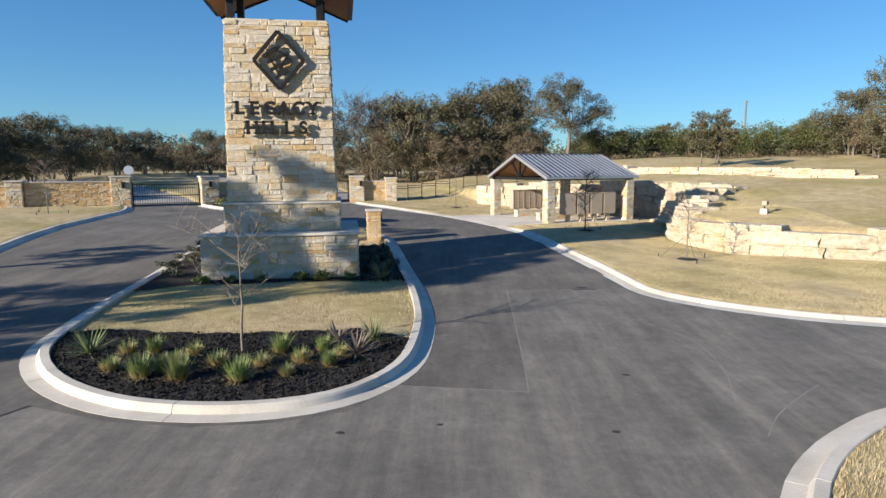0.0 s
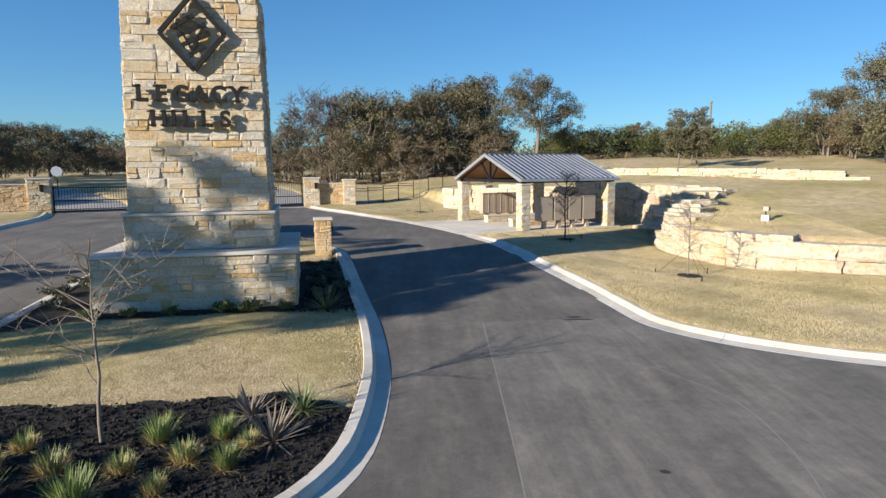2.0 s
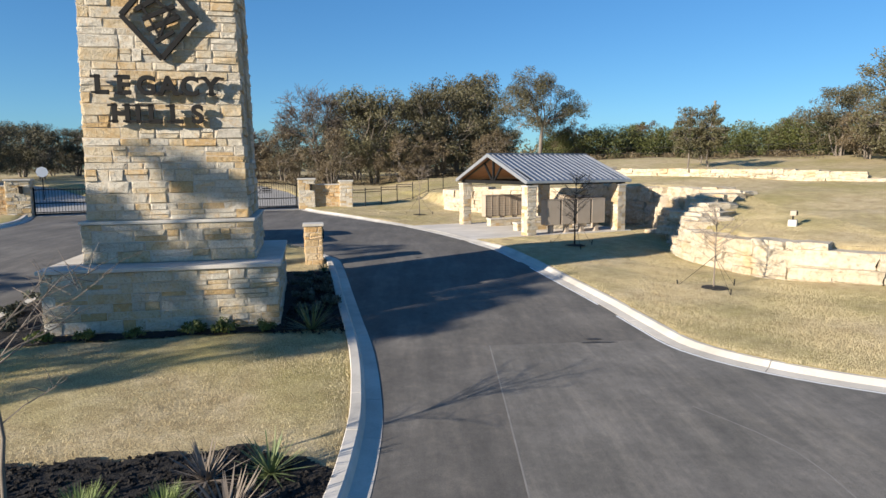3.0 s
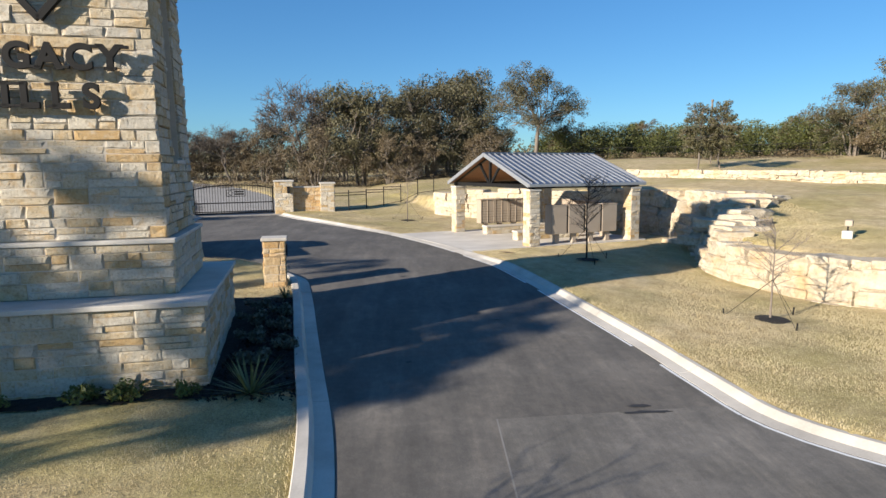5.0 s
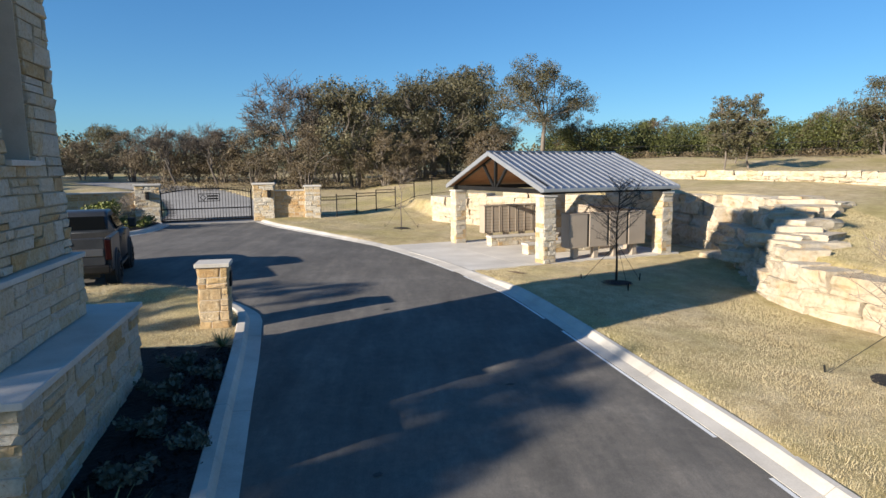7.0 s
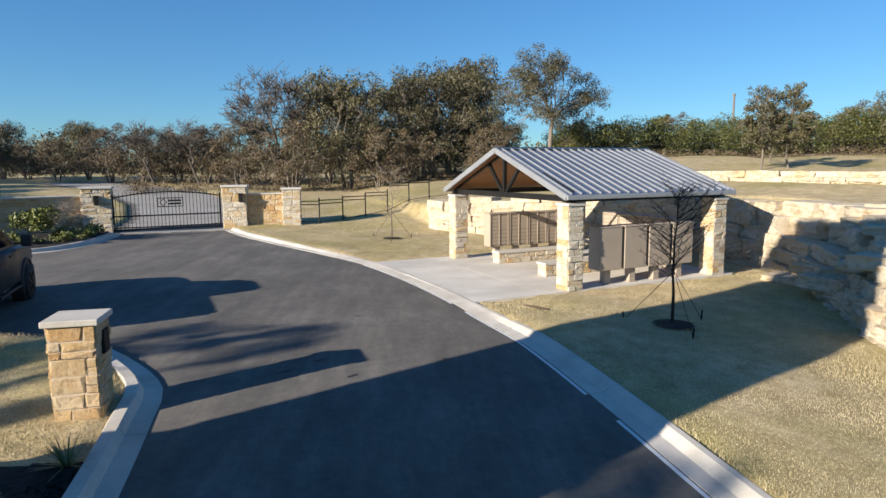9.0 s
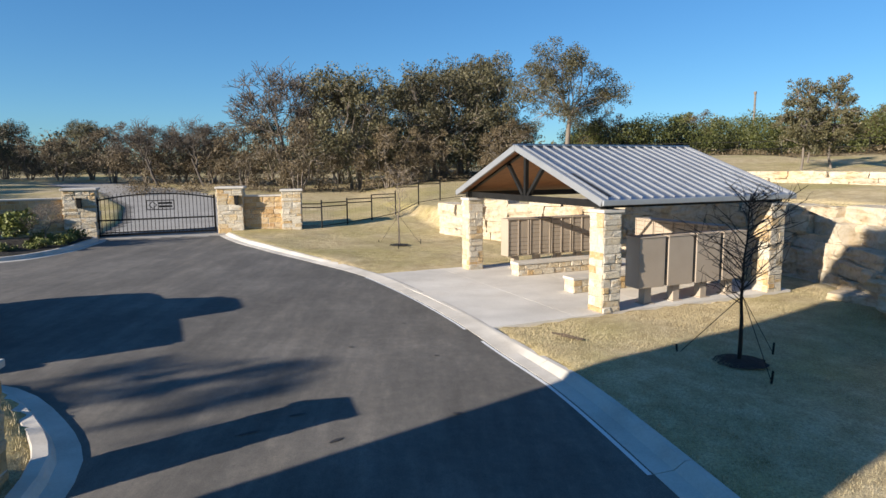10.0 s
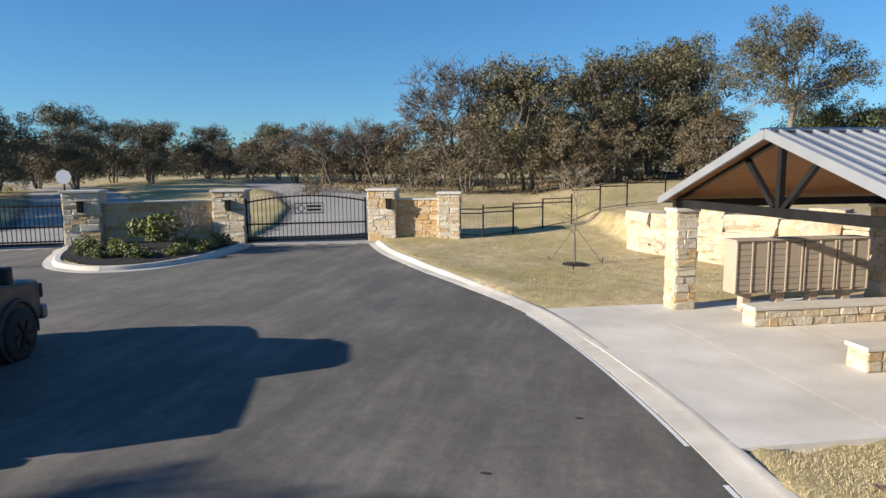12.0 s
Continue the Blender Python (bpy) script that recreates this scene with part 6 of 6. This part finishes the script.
M_PLASTIC = varied("black_plastic", [(0.2, (0.014, 0.014, 0.014)), (0.8, (0.03, 0.03, 0.03))], 6, 0.6)


def loft(sections, close=True):
    """Skin over cross-sections, each a list of points."""
    bm = bmesh.new()
    rings = [[bm.verts.new(p) for p in s] for s in sections]
    for r0, r1 in zip(rings, rings[1:]):
        n_ = len(r0)
        for k in range(n_):
            bm.faces.new((r0[k], r0[(k + 1) % n_], r1[(k + 1) % n_], r1[k]))
    if close:
        bm.faces.new(rings[0][::-1])
        bm.faces.new(rings[-1])
    bmesh.ops.recalc_face_normals(bm, faces=bm.faces)
    return bm


def ring(y, w, z0, z1, r=0.10, tw=None):
    """A rounded box section across the car at y: half width w below, tw at the top."""
    tw = w if tw is None else tw
    P = []
    for sx, zz, ww, a0 in ((1, z0, w, -90), (1, z1, tw, 0), (-1, z1, tw, 90), (-1, z0, w, 180)):
        for k in range(4):
            a = radians(a0 + 30 * k)
            P.append((sx * ww - sx * r + r * math.cos(a), y, (zz + r if zz == z0 else zz - r) + r * math.sin(a)))
    return P


def pickup():
    cxy = (-7.58, 31.66)
    z = road_z(*cxy)
    root = empty("pickup_truck", Matrix.Translation((*cxy, z)) @ Matrix.Rotation(math.atan2(0.31, 0.95), 4, "Z") @ Matrix.Diagonal((1, 0.95, 0.98, 1)), "dark grey four-door pickup truck parked on the drive", "car")
    W = 1.0
    # body from bonnet to cab, then the open bed
    part("body", loft([ring(2.22, 0.86, 0.62, 1.10), ring(2.10, 0.95, 0.52, 1.20), ring(1.7, W, 0.48, 1.26), ring(1.05, W, 0.48, 1.31), ring(1.0, W, 0.48, 1.33), ring(-1.05, W, 0.48, 1.33)]), M_PAINT, root, smooth=True)
    part("cab", loft([ring(1.08, 0.93, 1.25, 1.36, 0.03), ring(0.45, 0.90, 1.25, 1.86, 0.09, 0.72), ring(0.15, 0.91, 1.25, 1.91, 0.10, 0.74), ring(-0.75, 0.91, 1.25, 1.91, 0.10, 0.74), ring(-0.98, 0.92, 1.25, 1.83, 0.08, 0.74), ring(-1.08, 0.92, 1.25, 1.36, 0.03)]), M_PAINT, root, smooth=True)
    for s in (-1, 1):
        part("bed_side", bx(*sorted((s * 0.86, s * W)), -2.85, -1.07, 0.50, 1.36, 0.03), M_PAINT, root)
    part("bed_floor", bx(-0.86, 0.86, -2.8, -1.07, 0.62, 0.70), M_PLASTIC, root)
    part("bed_front", bx(-0.86, 0.86, -1.13, -1.06, 0.70, 1.33), M_PLASTIC, root)
    tg = part("tailgate", bx(-0.86, 0.86, -2.92, -2.84, 0.66, 1.35, 0.025), M_PAINT, root)
    part("tailgate_trim", bx(-0.82, 0.82, -2.945, -2.92, 0.90, 1.08, 0.01), M_CHROME, tg, "dull silver tailgate panel")
    part("tailgate_handle", bx(-0.12, 0.12, -2.955, -2.93, 1.20, 1.27, 0.01), M_PLASTIC, tg)
    bp = part("rear_bumper", bx(-0.97, 0.97, -3.10, -2.90, 0.48, 0.68, 0.04), M_STEEL, root, "dark steel rear bumper")
    pl_ = part("number_plate", bx(-0.16, 0.16, -3.112, -3.10, 0.53, 0.68), M_WHITE, bp, "white number plate with plain bars")
    part("hitch", bx(-0.05, 0.05, -3.28, -3.0, 0.36, 0.44), M_IRON, root)
    part("front_bumper", bx(-0.96, 0.96, 2.16, 2.32, 0.48, 0.74, 0.05), M_CHROME, root, "dull chrome front bumper")
    part("grille", bx(-0.62, 0.62, 2.16, 2.25, 0.78, 1.14, 0.02), M_PLASTIC, root)
    for s in (-1, 1):
        part("tail_light", bx(*sorted((s * 0.86, s * 1.005)), -2.93, -2.80, 0.80, 1.30, 0.02), M_RED, root, "dark red tail light")
        part("headlight", bx(*sorted((s * 0.64, s * 0.95)), 2.04, 2.23, 0.86, 1.12, 0.03), M_GLASS, root, "headlight")
        # side windows, slightly proud of the leaning cab sides
        for y0, y1 in ((0.50, -0.06), (-0.12, -0.80)):
            bm = bmesh.new()
            o = 0.012
            def sd(y, zz):
                return (s * (0.915 - (zz - 1.36) * 0.29 + o), y, zz)
            yy1 = y0 - (0.30 if y0 > 0.3 else 0.0)
            vs = [bm.verts.new(p) for p in (sd(y0 + (0.2 if y0 > 0.3 else 0), 1.40), sd(y1, 1.40), sd(y1 + 0.02, 1.78), sd(yy1, 1.78))]
            bm.faces.new(vs)
            g_ = bmesh.ops.extrude_face_region(bm, geom=bm.faces[:])
            for v_ in g_["geom"]:
                if isinstance(v_, bmesh.types.BMVert):
                    v_.co.x -= s * 0.03
            bmesh.ops.recalc_face_normals(bm, faces=bm.faces)
            part("side_window", bm, M_GLASS, root, "dark tinted window")
        mr = part("door_mirror", bx(*sorted((s * 1.06, s * 1.28)), 0.72, 0.86, 1.32, 1.60, 0.04), M_PLASTIC, root, "black tow mirror")
        part("mirror_arm", bx(*sorted((s * 0.92, s * 1.08)), 0.75, 0.80, 1.38, 1.42), M_PLASTIC, mr)
        for y0 in (0.0, -0.9):
            part("door_handle", bx(*sorted((s * 1.0, s * 1.03)), y0 - 0.02, y0 + 0.18, 1.16, 1.20, 0.008), M_PLASTIC, root)
        part("side_step", bx(*sorted((s * 0.90, s * 1.02)), -0.95, 1.1, 0.40, 0.46, 0.015), M_PLASTIC, root)
        for ya in (1.32, -1.95):
            # arch, tyre, rim
            bm = bmesh.new()
            limb(bm, [(s * 1.0, ya + 0.52 * math.cos(radians(-10 + k * 12.5)), 0.45 + 0.52 * math.sin(radians(-10 + k * 12.5))) for k in range(17)], 0.045, 0.045, 6)
            part("wheel_arch", bm, M_PLASTIC, root, "black wheel-arch flare")
            bm = bmesh.new()
            tube(bm, (s * 0.75, ya, 0.45), (s * 1.012, ya, 0.45), 0.50, seg=28)
            part("wheel_well", bm, M_PLASTIC, root)
            wheel = new("wheel")
            wheel.parent = root
            wheel.matrix_local = Matrix.Translation((s * 0.93, ya, 0.43))
            prof = ((-0.14, 0.26), (-0.15, 0.38), (-0.12, 0.425), (0.0, 0.432), (0.12, 0.425), (0.15, 0.38), (0.14, 0.26))
            bm = loft([[(x, r * math.cos(2 * math.pi * k / 32), r * math.sin(2 * math.pi * k / 32)) for k in range(32)] for x, r in prof])
            part("tyre", bm, M_RUBBER, wheel, smooth=True)
            bm = bmesh.new()
            tube(bm, (s * 0.10, 0, 0), (s * 0.155, 0, 0), 0.26, 0.25, 24)
            part("rim", bm, M_PLASTIC, wheel, "dark wheel rim")
            for k in range(6):
                a = k * math.pi / 3
                part("spoke", bar(bmesh.new(), (s * 0.162, 0.03 * math.cos(a), 0.03 * math.sin(a)), (s * 0.162, 0.23 * math.cos(a), 0.23 * math.sin(a)), 0.03, 0.06), M_STEEL, wheel)
            part("hub", tube(bmesh.new(), (s * 0.15, 0, 0), (s * 0.19, 0, 0), 0.06, seg=12), M_STEEL, wheel)
    # rear window and windscreen
    for nm, p in (("rear_window", ((-0.70, -1.075, 1.42), (0.70, -1.075, 1.42), (0.66, -1.015, 1.77), (-0.66, -1.015, 1.77))), ("windscreen", ((0.80, 1.03, 1.42), (-0.80, 1.03, 1.42), (-0.66, 0.52, 1.82), (0.66, 0.52, 1.82)))):
        bm = bmesh.new()
        off = -0.012 if nm == "rear_window" else 0.02
        bm.faces.new([bm.verts.new((x, y + off, zz)) for x, y, zz in p])
        g_ = bmesh.ops.extrude_face_region(bm, geom=bm.faces[:])
        for v_ in g_["geom"]:
            if isinstance(v_, bmesh.types.BMVert):
                v_.co.y -= off * 2.5
        bmesh.ops.recalc_face_normals(bm, faces=bm.faces)
        part(nm, bm, M_GLASS, root, "dark tinted glass")
    part("chassis", bx(-0.7, 0.7, -2.8, 2.0, 0.34, 0.56), M_PLASTIC, root)
    return root


pickup()


# bare earth showing on the lawn by the slab
M_EARTH = varied("bare_brown_earth", [(0.2, (0.14, 0.095, 0.055)), (0.8, (0.27, 0.19, 0.115))], 7, 0.95, grain=40, bump_s=0.6, bump_d=0.03)
bed("earth_patch", lambda X, Y: ((X - 4.61) * 0.54 - (Y - 31.68) * 0.84) ** 2 / 0.14 + ((X - 4.61) * 0.84 + (Y - 31.68) * 0.54) ** 2 / 0.010 + 0.5 * np.sin(X * 31) * np.sin(Y * 27) < 1, (4.0, 5.3, 31, 32.4), 0.035, "small patch of bare brown earth in the lawn", step=0.03, material=M_EARTH)

# ---- short grass standing on the lawns ----
ng = np.random.default_rng(33)
gx = np.concatenate([ng.uniform(3.5, 16, 420000), ng.uniform(-9, 0.2, 130000), ng.uniform(-4, 6, 40000), ng.triangular(4.0, 4.8, 12, 30000)])
gy = np.concatenate([14.8 + 26 * ng.random(420000) ** 1.25, ng.uniform(13.3, 30, 130000), ng.uniform(38, 50, 40000), ng.triangular(1, 8.5, 10.6, 30000)])
rd = road_dist(gx, gy)
isl_d = inside_dist(ISLAND, gx, gy)
su, sv = (gx - 5.83) * 0.93 + (gy - 33.65) * 0.367, -(gx - 5.83) * 0.367 + (gy - 33.65) * 0.93
wd = np.abs(inside_dist(HILL, gx, gy))
ok = (rd < -0.50) & (wd > 0.5) & ~((su > -3.2) & (su < 6.1) & (sv > -0.1) & (sv < 7.25))
mulched = (isl_d > 0) & ((gy < np.interp(gx, (-8, -6.6, -5.5, -4, -2.6, -1.4, -0.5, 0.3), (13.4, 13.8, 13.6, 13.6, 13.8, 14.0, 13.5, 13.3))) | ((gy > 18.3 + 0.165 * (gx + 6.6)) & (gy < 25.4)))
gx, gy = gx[ok & ~mulched], gy[ok & ~mulched]
n_ = len(gx)
gz = ground_h(gx, gy)
a = ng.uniform(0, 6.283, n_)
hgt = ng.uniform(0.015, 0.040, n_) + 0.02 * (road_dist(gx, gy) > -0.62) + 0.03 * (gy < 11)
wid = ng.uniform(0.0025, 0.005, n_)
lx, ly = ng.normal(size=n_) * 0.016, ng.normal(size=n_) * 0.016
V = np.stack([np.stack([gx - np.cos(a) * wid, gy - np.sin(a) * wid, gz - 0.01], 1), np.stack([gx + np.cos(a) * wid, gy + np.sin(a) * wid, gz - 0.01], 1), np.stack([gx + lx, gy + ly, gz + hgt], 1)], 1).reshape(-1, 3)
M_GRASS = leaf_mat("dry_grass_tufts", [(0.2, (0.30, 0.24, 0.12)), (0.45, (0.41, 0.335, 0.195)), (0.65, (0.51, 0.43, 0.27)), (0.78, (0.34, 0.30, 0.13)), (0.92, (0.21, 0.21, 0.08))])
grass = raw("lawn_grass", V.tolist(), np.arange(3 * n_).reshape(-1, 3).tolist(), M_GRASS)
tagged(grass, "short straw-coloured dormant grass", "grass", kind="stuff")
